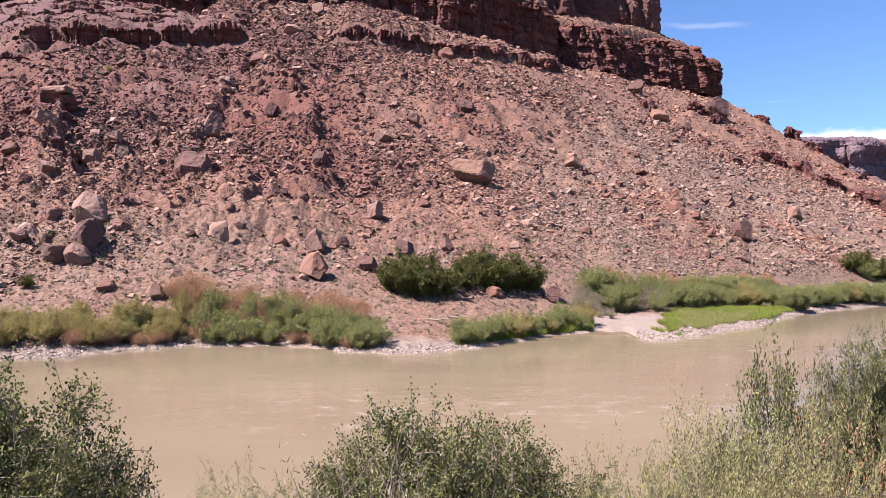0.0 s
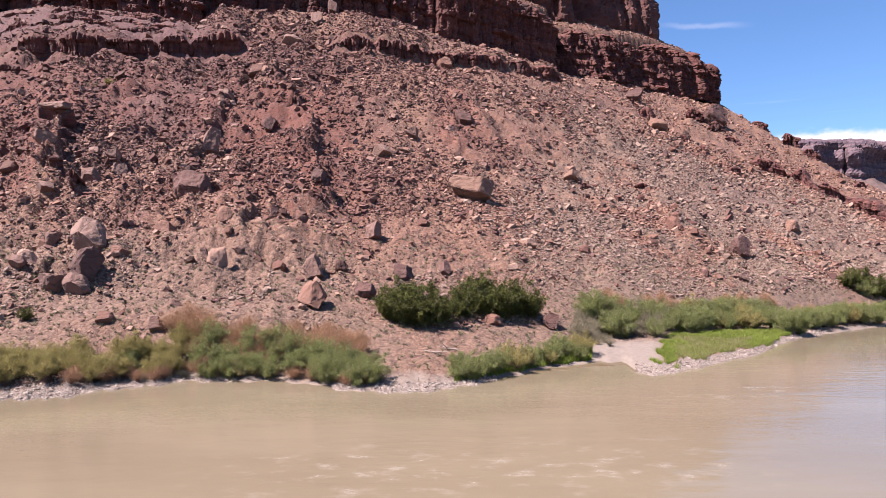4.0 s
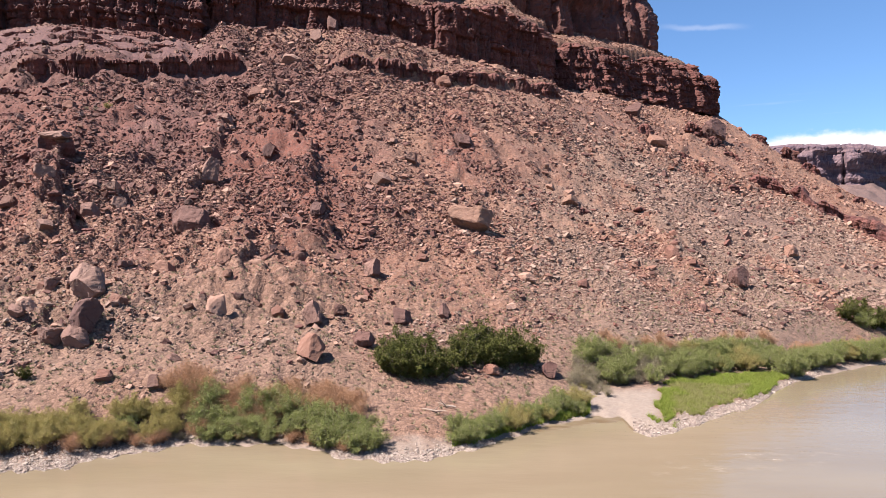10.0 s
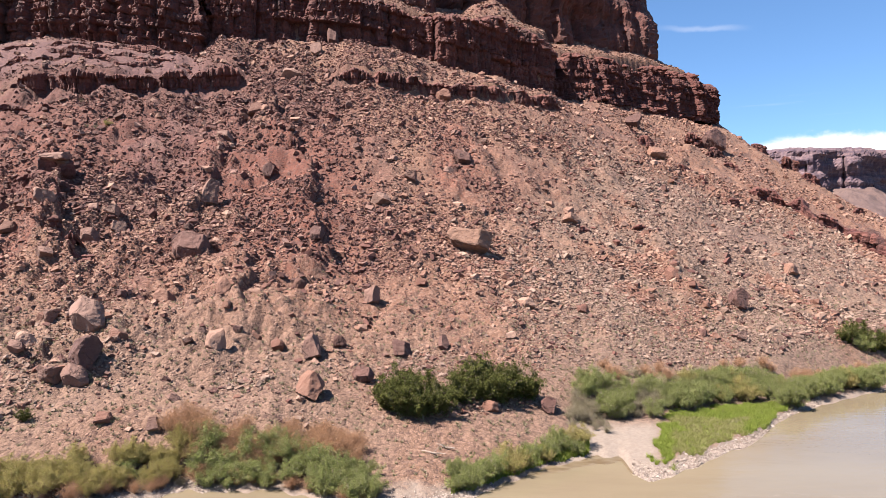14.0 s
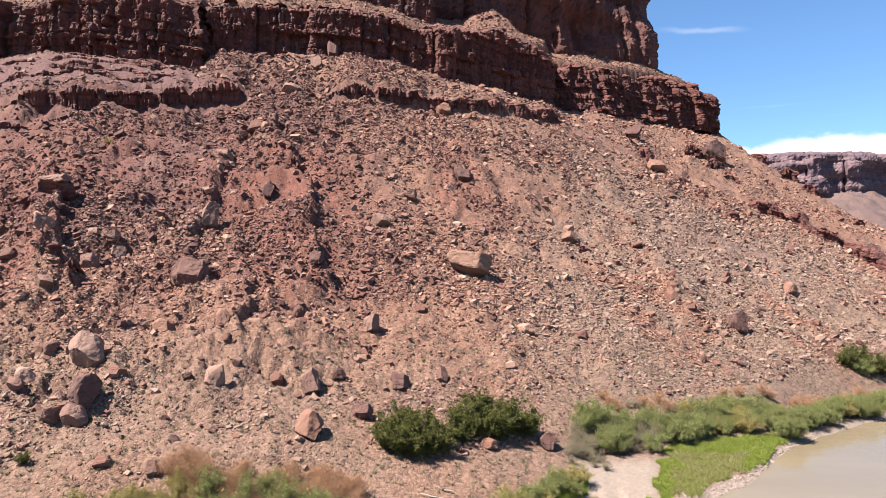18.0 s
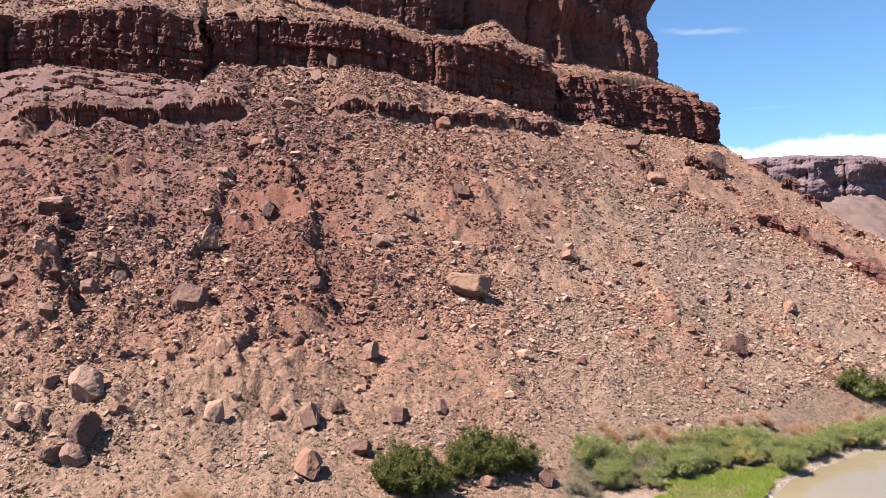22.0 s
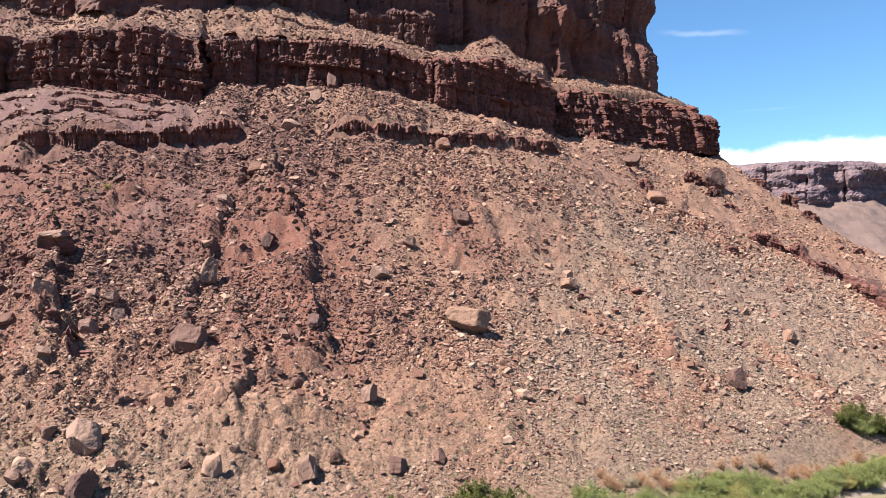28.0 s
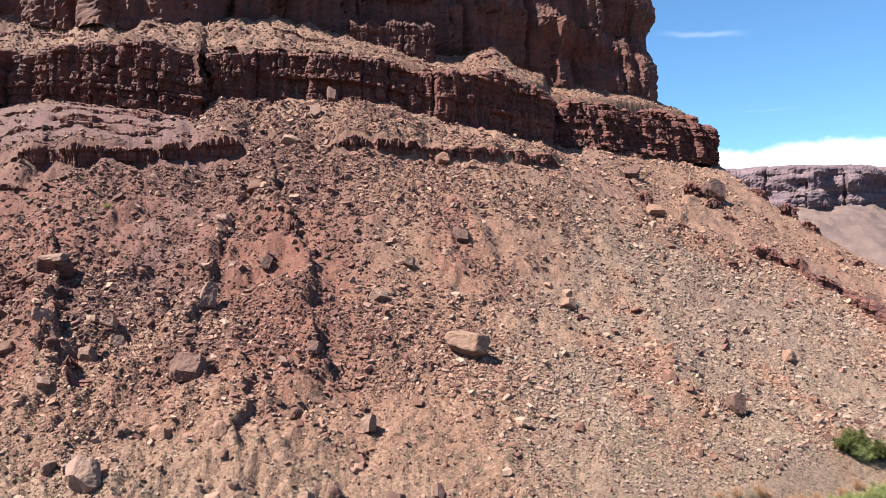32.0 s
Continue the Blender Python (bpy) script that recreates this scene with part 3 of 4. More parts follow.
def water_material():
    m, n = material("muddy_water")
    p = n.add("NewGeometry").outputs["Position"]
    xyz = n.add("SeparateXYZ", None, Vector=p).outputs
    drift = n.noise(n.scaled(p, 0.03, 0.09, 1), 1.0, 4.0, 0.6)
    c = n.mix(n.span(drift, 0.35, 0.65), (0.146, 0.117, 0.078), (0.164, 0.134, 0.090))
    ripple = n.noise(n.scaled(p, 0.7, 1.5, 1), 1.0, 4.0, 0.6)
    chop = n.noise(n.scaled(p, 0.25, 0.6, 1), 1.0, 3.0, 0.55)
    # the riffle out in the stream, where crests break white
    lane = n.math("MULTIPLY", n.span(n.math("ABSOLUTE", n.math("SUBTRACT", xyz[1], n.math("MULTIPLY_ADD", xyz[0], 0.08, 34.0))), 1.0, 7.0, 1.0, 0.0),
                  n.span(n.math("ABSOLUTE", n.math("SUBTRACT", xyz[0], 2.5)), 8.0, 17.0, 1.0, 0.0))
    side = n.math("MULTIPLY", n.span(n.math("ABSOLUTE", n.math("SUBTRACT", xyz[1], n.math("MULTIPLY_ADD", xyz[0], 0.3, 45.5))), 0.5, 4.0, 0.8, 0.0),
                  n.span(n.math("ABSOLUTE", n.math("SUBTRACT", xyz[0], 25.0)), 4.0, 12.0, 1.0, 0.0))
    lane = n.math("MAXIMUM", lane, side)
    crest = n.noise(n.scaled(p, 0.55, 0.8, 1), 1.0, 6.0, 0.6)
    foam = n.math("MULTIPLY", n.span(crest, 0.50, 0.76), lane)
    c = n.mix(n.math("MULTIPLY", foam, 0.55), c, (0.27, 0.235, 0.195))
    h = n.math("ADD", n.math("MULTIPLY", ripple, 0.35), n.math("MULTIPLY", n.math("MULTIPLY_ADD", lane, 0.8, 1.0), chop))
    finish(n, c, n.math("MULTIPLY_ADD", foam, 0.3, 0.12), h, 0.14, 0.2, IOR=1.33)
    return m


WATER = water_material()
wx = np.linspace(-700, 900, 60)
wy = np.linspace(9, 520, 40)
gx, gy = np.meshgrid(wx, wy)
river = new("river", sheet("river", np.stack([gx, gy, 0 * gx], -1), WATER))
tagged(river, "wide muddy tan river with low ripples", "river", kind="structure")

bu_, bk_ = np.meshgrid(np.linspace(0.13, 0.292, 60), np.linspace(0, 1, 14))
front = along(SHORE, bu_) - 2.6 * np.sin(np.clip((bu_ - 0.13) / 0.162, 0, 1) * math.pi) ** 0.7 - 0.3 * vnoise(bu_ * 60, bu_ * 0, 15)
by_ = front + bk_ * (along(SHORE, bu_) + 0.8 - front)
bz_ = -0.03 + 0.085 * smooth(0, 0.5, bk_) + 0.03 * fbm(bu_ * 90, by_ * 0.9, 3, 19)
m, n = material("wet_sand")
pos = n.add("NewGeometry").outputs["Position"]
grain = n.noise(n.scaled(pos, 0.5, 1.4, 1), 1.0, 5.0, 0.65)
finish(n, n.mix(n.span(grain, 0.35, 0.65), (0.095, 0.066, 0.036), (0.150, 0.118, 0.078)), 0.35, grain, 0.3, 0.03)
sandbar = new("sandbar", sheet("sandbar", np.stack([bu_ * by_, by_, bz_], -1), m))
tagged(sandbar, "low bar of wet brown sand at the inlet", "sandbar", kind="structure")

nx_ = np.concatenate([np.linspace(-900, -40, 30)[:-1], np.linspace(-40, 40, 120), np.linspace(40, 900, 30)[1:]])
ny_ = np.concatenate([np.linspace(-900, -12, 24)[:-1], np.linspace(-12, 22, 60)])
gx, gy = np.meshgrid(nx_, ny_)

def near_height(x, y):
    return 4.8 - 1.6 * smooth(6, 12, y) - 6.0 * smooth(11, 19, y + 1.5 * vnoise(x * 0.15, x * 0, 401)) + 0.15 * fbm(x * 0.5, y * 0.5, 3, 405) + 14 * smooth(-60, -500, y)


near_bank = new("near_bank", sheet("near_bank", np.stack([gx, gy, near_height(gx, gy)], -1), SOIL))
tagged(near_bank, "sandy near riverbank under shrubs", "riverbank", kind="structure")

plain = bmesh.new()
bmesh.ops.create_circle(plain, cap_ends=True, segments=64, radius=4600)
me = bpy.data.meshes.new("plain")
plain.to_mesh(me)
me.materials.append(SOIL)
plain_ob = new("plain", me)
plain_ob.location.z = -4
tagged(plain_ob, "flat desert plain reaching the horizon", "ground", kind="structure")


# ---- rocks ----
ROCK = rock_material("scree_rock", [(0.040, 0.016, 0.012), (0.140, 0.061, 0.040), (0.200, 0.104, 0.071), (0.290, 0.180, 0.132), (0.165, 0.077, 0.052), (0.105, 0.043, 0.030)])
PALE = rock_material("pale_rock", [(0.165, 0.090, 0.068), (0.205, 0.122, 0.093), (0.145, 0.076, 0.058)], cracks=0.8)
DARK = rock_material("varnished_rock", [(0.066, 0.030, 0.026), (0.110, 0.052, 0.040), (0.082, 0.038, 0.031)], cracks=0.8)
TAN = rock_material("tan_rock", [(0.190, 0.105, 0.070), (0.165, 0.088, 0.060)], cracks=0.8)
COBBLE = rock_material("river_cobble", [(0.290, 0.235, 0.192), (0.200, 0.155, 0.128), (0.360, 0.305, 0.255), (0.25, 0.195, 0.158), (0.150, 0.115, 0.098)], 2.0)
MAROON = rock_material("maroon_rock", [(0.042, 0.015, 0.012), (0.092, 0.034, 0.025), (0.124, 0.049, 0.036), (0.062, 0.022, 0.017), (0.200, 0.110, 0.086)], 1.0, 0.12)
DUSTY = rock_material("dusty_rock", [(0.065, 0.038, 0.030), (0.160, 0.104, 0.077), (0.245, 0.170, 0.130), (0.190, 0.124, 0.092), (0.110, 0.064, 0.048)])
rng = np.random.default_rng(7)

_b = bmesh.new()
bmesh.ops.create_icosphere(_b, subdivisions=1, radius=1.0)
ICO_V = np.array([v.co[:] for v in _b.verts])
ICO_F = np.array([[v.index for v in f.verts] for f in _b.faces])
_b.free()
BOX_V = np.array([(x, y, z) for z in (-1, 1) for y in (-1, 1) for x in (-1, 1)], float) * 0.72
BOX_F = np.array([(0, 2, 1), (1, 2, 3), (4, 5, 6), (5, 7, 6), (0, 1, 4), (1, 5, 4), (2, 6, 3), (3, 6, 7), (0, 4, 2), (2, 4, 6), (1, 3, 5), (3, 7, 5)])


def rock_field(name, x, y, size, mat, label, flat=0.62, sink=0.30):
    """Many loose stones as one mesh: angular blocks and rounder lumps, each turned, squashed and dented at random."""
    n = len(x)
    z = height_at(x, y)
    out_v, out_f, base = [], [], 0
    kinds = rng.random(n) < 0.30
    for pick, (bv, bf), slab in ((kinds, (ICO_V, ICO_F), 0), (~kinds, (BOX_V, BOX_F), 1)):
        m = int(pick.sum())
        if not m:
            continue
        v = bv[None] * (1 + rng.uniform(-0.34, 0.30, (m, len(bv), 1))) + rng.uniform(-0.2, 0.2, (m, len(bv), 3))
        thick = rng.uniform(0.34, 0.95, m) if slab else rng.uniform(0.5, 1.05, m)
        v = v * np.stack([rng.uniform(0.75, 1.45, m), rng.uniform(0.6, 1.05, m), thick * flat / 0.62], -1)[:, None]
        a, t1, t2 = rng.uniform(0, 6.283, m), rng.normal(0, 0.30, m), rng.normal(0, 0.30, m)
        ca, sa = np.cos(a), np.sin(a)
        vx, vy, vz = v[..., 0], v[..., 1], v[..., 2]
        vy, vz = vy * np.cos(t1)[:, None] - vz * np.sin(t1)[:, None], vy * np.sin(t1)[:, None] + vz * np.cos(t1)[:, None]
        vx, vz = vx * np.cos(t2)[:, None] - vz * np.sin(t2)[:, None], vx * np.sin(t2)[:, None] + vz * np.cos(t2)[:, None]
        vx, vy = vx * ca[:, None] - vy * sa[:, None], vx * sa[:, None] + vy * ca[:, None]
        lie = 0.36                                # the stones lie with the slope
        vy, vz = vy * math.cos(lie) - vz * math.sin(lie), vy * math.sin(lie) + vz * math.cos(lie)
        s = 0.5 * size[pick][:, None]
        P = np.stack([vx * s + x[pick][:, None], vy * s + y[pick][:, None], vz * s + z[pick][:, None] + s * sink], -1)
        out_v.append(P.reshape(-1, 3))
        out_f.append((bf[None] + (np.arange(m) * len(bv))[:, None, None]).reshape(-1, 3) + base)
        base += m * len(bv)
    ob = new(name, mesh_from(name, np.concatenate(out_v), np.concatenate(out_f), mat))
    return tagged(ob, label, "rocks", kind="stuff")


def spread(n, u0, u1, y0, y1):
    """Random places on the slope, even over the ground in the plan."""
    u = rng.uniform(u0, u1, n)
    y = np.sqrt(rng.uniform(y0 * y0, y1 * y1, n))
    return u * y, y


def on_talus(x, y, start=2.0):
    u = x / y
    ok = (y > along(TOE, u) - start) & (y < along(BAND_FOOT, u) - 1.5)
    return ok & ((np.abs(y - along(LEDGE_FOOT, u) - 0.6) > 2.6 * (ledge_height(u) > 0.8)))


def scree(n, u0, u1, y0, y1, lo, hi, shape, seed, name, label, thin=0.0, start=2.0):
    x, y = spread(n, u0, u1, y0, y1)
    clump = 0.5 + 0.5 * fbm(x * 0.06, y * 0.05, 4, seed, 0.65)
    keep = on_talus(x, y, start) & (rng.random(n) < np.clip((clump - thin) * 2.3, 0.10, 1) * (1 - 0.25 * height_at(x, y, RED)) * (1 - 0.96 * height_at(x, y, BEDS)))
    x, y = x[keep], y[keep]
    size = lo * (1 - rng.random(len(x)) * (1 - (lo / hi) ** shape)) ** (-1 / shape)
    u = x / y
    red = rng.random(len(x)) < np.clip(smooth(0.02, -0.18, u) * smooth(92, 122, y) * 1.1 * smooth(-0.5, 0.3, fbm(x * 0.03, y * 0.03, 3, seed + 5)) + 0.1 + 0.4 * smooth(120, 185, y) * smooth(0.3, 0.1, u) + 0.7 * height_at(x, y, RED), 0, 0.95)
    pale = ~red & (rng.random(len(x)) < 1 - (1 - height_at(x, y, DUST)) ** 2)
    rest = ~red & ~pale
    rock_field(name, x[rest], y[rest], size[rest], ROCK, label)
    rock_field("maroon_" + name, x[red], y[red], size[red], MAROON, label.replace("red", "dark maroon").replace("fallen", "fallen maroon"))
    if pale.sum() > 50:
        rock_field("dusty_" + name, x[pale], y[pale], size[pale] * 0.85, DUSTY, label.replace("red", "dusty tan").replace("fallen", "dusty fallen"))


# fine scree near the foot, coarser higher up and at the left, where whole trains of blocks came down
scree(120000, -0.70, 0.70, 60, 135, 0.19, 1.15, 2.7, 601, "scree", "loose angular red sandstone scree on the lower slope", 0.12, 5.0)
scree(104000, -0.70, 0.70, 110, 235, 0.34, 1.9, 2.75, 611, "scree", "loose angular red sandstone scree on the upper slope", 0.12)
scree(44000, -0.72, 0.66, 185, 330, 0.46, 2.3, 2.6, 621, "scree", "scattered fallen blocks under the cliffs", 0.12)
scree(6000, -0.70, -0.10, 85, 190, 0.5, 2.0, 2.6, 631, "rubble", "coarse dark red rubble in trains down the slope", 0.45)
bx, by = spread(46000, -0.72, 0.42, 218, 380)
bu = bx / by
keep = (by > along(BAND_FOOT, bu) + 5) & (by < along(TOWER_FOOT, bu) - 0.5) & (bu < 0.40)
bx, by = bx[keep], by[keep]
rock_field("bench_scree", bx, by, 0.45 * (1 - rng.random(len(bx)) * 0.95) ** (-1 / 2.4), ROCK, "loose blocks on the bench above the cliff band")

# cobbles along the water's edge
cu = np.concatenate([rng.uniform(-0.72, -0.30, 6000), rng.uniform(-0.16, 0.08, 3600), rng.uniform(0.285, 0.56, 6500)])
cd = np.abs(rng.normal(0, 1.0, len(cu))) * np.where(cu < -0.3, 1.0 + 1.6 * smooth(-0.46, -0.60, cu), np.where(cu < 0.1, 1.0, 1.2)) - 0.25
cy = along(SHORE, cu) + cd
rock_field("cobbles", cu * cy, cy, rng.uniform(0.06, 0.18, len(cu)) * (1 + 0.9 * (rng.random(len(cu)) < 0.06)), COBBLE,
           "pale rounded cobbles and gravel at the water's edge", 0.5)


def boulder_mesh(name, seed, mat, cuts=11, flat=0.8):
    """A block of sandstone: a ball cut by random planes into facets, then dented."""
    r = np.random.default_rng(seed)
    b = bmesh.new()
    bmesh.ops.create_icosphere(b, subdivisions=4, radius=1.0)
    v = np.array([q.co[:] for q in b.verts])
    f = np.array([[q.index for q in p.verts] for p in b.faces])
    b.free()
    axes = [np.array(a, float) for a in ((1, 0, 0), (-1, 0, 0), (0, 1, 0), (0, -1, 0), (0, 0, 1), (0, 0, -1))]
    for i in range(cuts):
        nrm = axes[i] + r.normal(0, 0.22, 3) if i < 6 else r.normal(0, 1, 3)
        nrm /= np.linalg.norm(nrm)
        over = v @ nrm - (r.uniform(0.50, 0.72) if i < 6 else r.uniform(0.60, 0.80))
        v -= (0.018 * np.log1p(np.exp(np.minimum(over / 0.018, 40))))[:, None] * nrm[None]
    ext = np.abs(v).max(0)
    v /= ext
    bed = 0.012 * vnoise(v[:, 2] * 7 + seed, v[:, 0] * 0.6, seed)
    v *= (1 + 0.055 * fbm(v[:, 0] * 2.4 + seed, v[:, 1] * 2.4 + v[:, 2] * 1.9, 5, seed, 0.6) + 0.03 * fbm(v[:, 0] * 8, v[:, 1] * 8 + v[:, 2] * 9, 3, seed + 3, 0.6) + bed)[:, None]
    v[:, 2] *= flat
    return mesh_from(name, v, f, mat)


SHAPES = {m.name: [boulder_mesh("boulder", 900 + 31 * i + 7 * j, m, 10 + i) for i in range(5)] for j, m in enumerate((ROCK, PALE, DARK, TAN))}
# the large boulders that stand out: x, y, breadth, height, tone, shape, turn, lean
BOULDERS = [
    (-41.4, 80.0, 4.5, 4.2, "p", 4, 20, 4),
    (-37.4, 71.6, 3.1, 3.4, "d", 1, 60, 0),
    (-37.1, 69.2, 2.9, 2.4, "p", 4, 30, -6),
    (-39.5, 69.4, 3.0, 2.0, "p", 0, 60, 6),
    (-25.4, 77.3, 2.4, 3.1, "r", 4, 15, 10),
    (-13.2, 70.2, 2.7, 3.1, "r", 1, 30, 24),
    (-15.0, 80.1, 2.4, 3.1, "p", 2, 70, -10),
    (-4.8, 83.5, 2.4, 2.5, "d", 3, 0, 5),
    (0.5, 85.8, 1.6, 2.1, "d", 0, 45, 0),
    (-8.5, 75.6, 2.4, 1.7, "d", 4, 0, 0),
    (-38.9, 106.5, 5.8, 4.4, "d", 4, 10, 4),
    (5.8, 124.9, 8.4, 5.6, "t", 2, -14, 22),
    (54.4, 124.3, 3.9, 3.6, "d", 1, 20, 8),
    (-38.1, 93.7, 3.4, 2.5, "r", 0, 0, 0),
    (-42.8, 126.5, 4.2, 5.3, "p", 3, 30, 20),
    (-73.0, 130.6, 7.0, 2.0, "p", 2, 5, 6),
    (-63.5, 109.1, 3.4, 2.2, "p", 1, 35, 6),
    (-55.3, 115.2, 2.9, 1.5, "p", 0, 0, 0),
    (-55.5, 108.2, 3.4, 2.7, "p", 4, 60, 10),
    (-57.2, 98.7, 2.8, 1.4, "p", 2, 20, 0),
    (-9.9, 99.8, 2.5, 2.7, "p", 3, 50, 8),
    (13.7, 107.9, 3.0, 1.7, "r", 0, 15, 0),
    (-44.4, 201.8, 7.0, 2.9, "p", 4, 0, 0),
    (-40.3, 220.6, 3.7, 5.0, "p", 1, 0, 0),
    (-37.3, 235.0, 4.6, 6.6, "d", 3, 20, 0),
    (-28.3, 89.3, 1.9, 2.2, "r", 2, 10, 6),
    (5.6, 73.2, 1.8, 1.2, "r", 0, 30, 0),
    (12.2, 75.8, 1.9, 1.7, "d", 1, 0, 10),
    (-47.0, 77.4, 2.3, 1.8, "r", 2, 25, 0),
    (-67.8, 106.9, 2.3, 2.2, "r", 3, 0, 8),
    (-19.4, 81.7, 2.2, 1.6, "r", 4, 80, 0),
    (-6.5, 152.2, 3.8, 2.0, "p", 0, 0, 0),
    (-35.8, 141.9, 2.6, 3.0, "d", 1, 15, 6),
    (-11.7, 135.8, 3.8, 2.3, "p", 2, 25, 0),
    (-26.3, 62.7, 1.4, 1.3, "p", 3, 0, 6),
    (22.8, 108.8, 2.2, 1.9, "r", 4, 0, 0),
    (112.0, 279.4, 11.1, 8.0, "d", 1, 20, 0),
    (29.6, 154.2, 3.8, 2.9, "t", 3, 30, 0),
    (43.7, 127.7, 2.7, 2.7, "r", 0, 0, 10),
    (-2.9, 107.3, 2.1, 1.4, "r", 1, 0, 0),
    (-20.5, 99.8, 2.2, 1.5, "r", 2, 40, 0),
    (-31.1, 63.0, 1.6, 1.2, "r", 3, 10, 0),
    (-46.5, 74.6, 2.1, 1.4, "p", 4, 0, 0),
    (-47.6, 83.5, 2.1, 2.1, "p", 0, 50, 10),
    (-36.1, 76.2, 1.9, 1.3, "r", 1, 0, 0),
    (-12.4, 84.3, 1.7, 1.3, "r", 2, 20, 0),
    (5.8, 168.9, 5.6, 3.9, "d", 3, 10, 0),
    (-20.4, 112.8, 2.4, 2.4, "d", 4, 0, 8),
    (-85.7, 157.6, 3.9, 3.0, "r", 0, 0, 0),
    (-53.4, 113.1, 2.4, 2.2, "p", 1, 30, 6),
    (-58.6, 115.1, 2.1, 1.8, "p", 2, 0, 0),
    (-46.5, 172.6, 4.3, 3.9, "r", 3, 0, 10),
    (-49.9, 158.6, 4.7, 3.0, "p", 4, 60, 10),
    (1.0, 213.4, 6.4, 4.5, "r", 0, 0, 0),
    (76.6, 270.9, 7.6, 6.2, "d", 2, 0, 0),
    (75.1, 237.6, 7.9, 4.5, "r", 3, 15, 0),
    (131.9, 208.9, 6.9, 4.8, "d", 1, 0, 0),
    (48.2, 108.9, 2.7, 1.5, "p", 0, 0, 0),
    (78.2, 151.6, 3.3, 2.3, "r", 2, 30, 0),
]
TONE = {"r": (ROCK, "red-brown"), "p": (PALE, "pale grey-pink"), "d": (DARK, "dark varnished"), "t": (TAN, "orange-tan")}
for i, (x, y, wide, tall, tone, shape, turn, lean) in enumerate(BOULDERS):
    mat, word = TONE[tone]
    ob = new("boulder", SHAPES[mat.name][shape])
    form = "upright" if tall > wide * 1.05 else "flat" if tall < wide * 0.45 else "blocky"
    size = "huge" if wide > 4 else "large" if wide > 2.2 else "mid-sized"
    tagged(ob, "%s %s %s sandstone boulder lying on the talus" % (size, form, word), "boulder", "boulders on the slope")
    z = float(height_at(np.array([x]), np.array([y]))[0])
    ob.location = (x, y, z + tall * 0.26)
    ob.rotation_euler = (Euler((radians(-36), 0, 0)).to_matrix() @ Euler((radians(lean * 0.6), radians(lean * 0.4), radians(turn))).to_matrix()).to_euler()
    ob.scale = (wide / 2, wide * 0.42, tall / 1.5)

# a flat cap of sandstone on two stubs of clay, on the rib at the left
def capped_knob(x, y, top, wide):
    root = new("capped_knob")
    root.location = (x, y, top)
    tagged(root, "pale sandstone slab capping a red clay knob", "rock formation")
    for name, mat, place, size, seed, turn in (("cap", PALE, (0, 0.2, -0.8), (wide * 0.42, wide * 0.36, 1.0), 4, 8), ("stub", LEDGE, (-wide * 0.2, 0.5, -2.6), (wide * 0.30, wide * 0.3, 2.6), 1, 20),
                                              ("stub", LEDGE, (wide * 0.2, 0.9, -3.0), (wide * 0.26, wide * 0.28, 2.5), 2, 70), ("stub", LEDGE, (-wide * 0.1, 2.2, -2.8), (wide * 0.55, wide * 0.3, 2.7), 3, 10)):
        bit = new(name, boulder_mesh(name, 700 + seed, mat, 11))
        bit.location, bit.scale, bit.rotation_euler, bit.parent = place, size, (0.10 if name == "cap" else 0, -0.10 if name == "cap" else 0, radians(turn)), root


capped_knob(-72.9, 128.6, 39.4, 6.4)

# mid-sized boulders strewn over the slope
bx, by = spread(760, -0.70, 0.66, 62, 225)
keep = on_talus(bx, by, 0) & (rng.random(760) < 0.30 + 0.35 * smooth(0.05, -0.35, bx / by))
bx, by = bx[keep][:240], by[keep][:240]
bz = height_at(bx, by)
pool = [ROCK, ROCK, ROCK, DARK, PALE]
for i in range(len(bx)):
    mat = pool[i % 5]
    ob = new("boulder", SHAPES[mat.name][i % 5 - 1])
    w = float(rng.uniform(0.9, 1.7) * (1 + 0.5 * (by[i] > 150)))
    t = w * float(rng.uniform(0.45, 0.95))
    word = {"scree_rock": "red-brown", "pale_rock": "pale grey-pink", "varnished_rock": "dark varnished"}[mat.name]
    tagged(ob, "small %s sandstone boulder among the scree" % word, "boulder", "boulders on the slope")
    ob.location = (bx[i], by[i], bz[i] + t * 0.25)
    ob.rotation_euler = (Euler((-0.40, 0, 0)).to_matrix() @ Euler((float(rng.normal(0, 0.25)), float(rng.normal(0, 0.25)), float(rng.uniform(0, 6.28)))).to_matrix()).to_euler()
    ob.scale = (w / 2, w * 0.40, t / 1.6)


# ---- plants ----
def foliage_material(name, tones, gloss=0.55, glow=0.3):
    """Leaves: each one a tone of its own, a little light coming through."""
    m, n = material(name)
    each = n.math("FRACT", n.math("ADD", n.add("NewGeometry").outputs["Random Per Island"], n.math("MULTIPLY", n.add("ObjectInfo").outputs["Random"], 0.35)))
    c = n.ramp(each, *[(i / (len(tones) - 1), t) for i, t in enumerate(tones)])
    b = n.add("BsdfPrincipled", None, Base_Color=c, Roughness=gloss, Specular_IOR_Level=0.25 if gloss < 0.5 else 0.04)
    t = n.add("BsdfTranslucent", None, Color=c)
    x = n.add("MixShader", None, i0=glow, i1=b.outputs[0], i2=t.outputs[0])
    n.tree.links.new(x.outputs[0], n.add("OutputMaterial").inputs[0])
    return m


def bark_material(name, a, b):
    m, n = material(name)
    p = n.add("NewGeometry").outputs["Position"]
    f = n.noise(p, 9.0, 4.0, 0.7)
    finish(n, n.mix(n.span(f, 0.35, 0.65), a, b), 0.9, f, 0.6, 0.01)
    return m


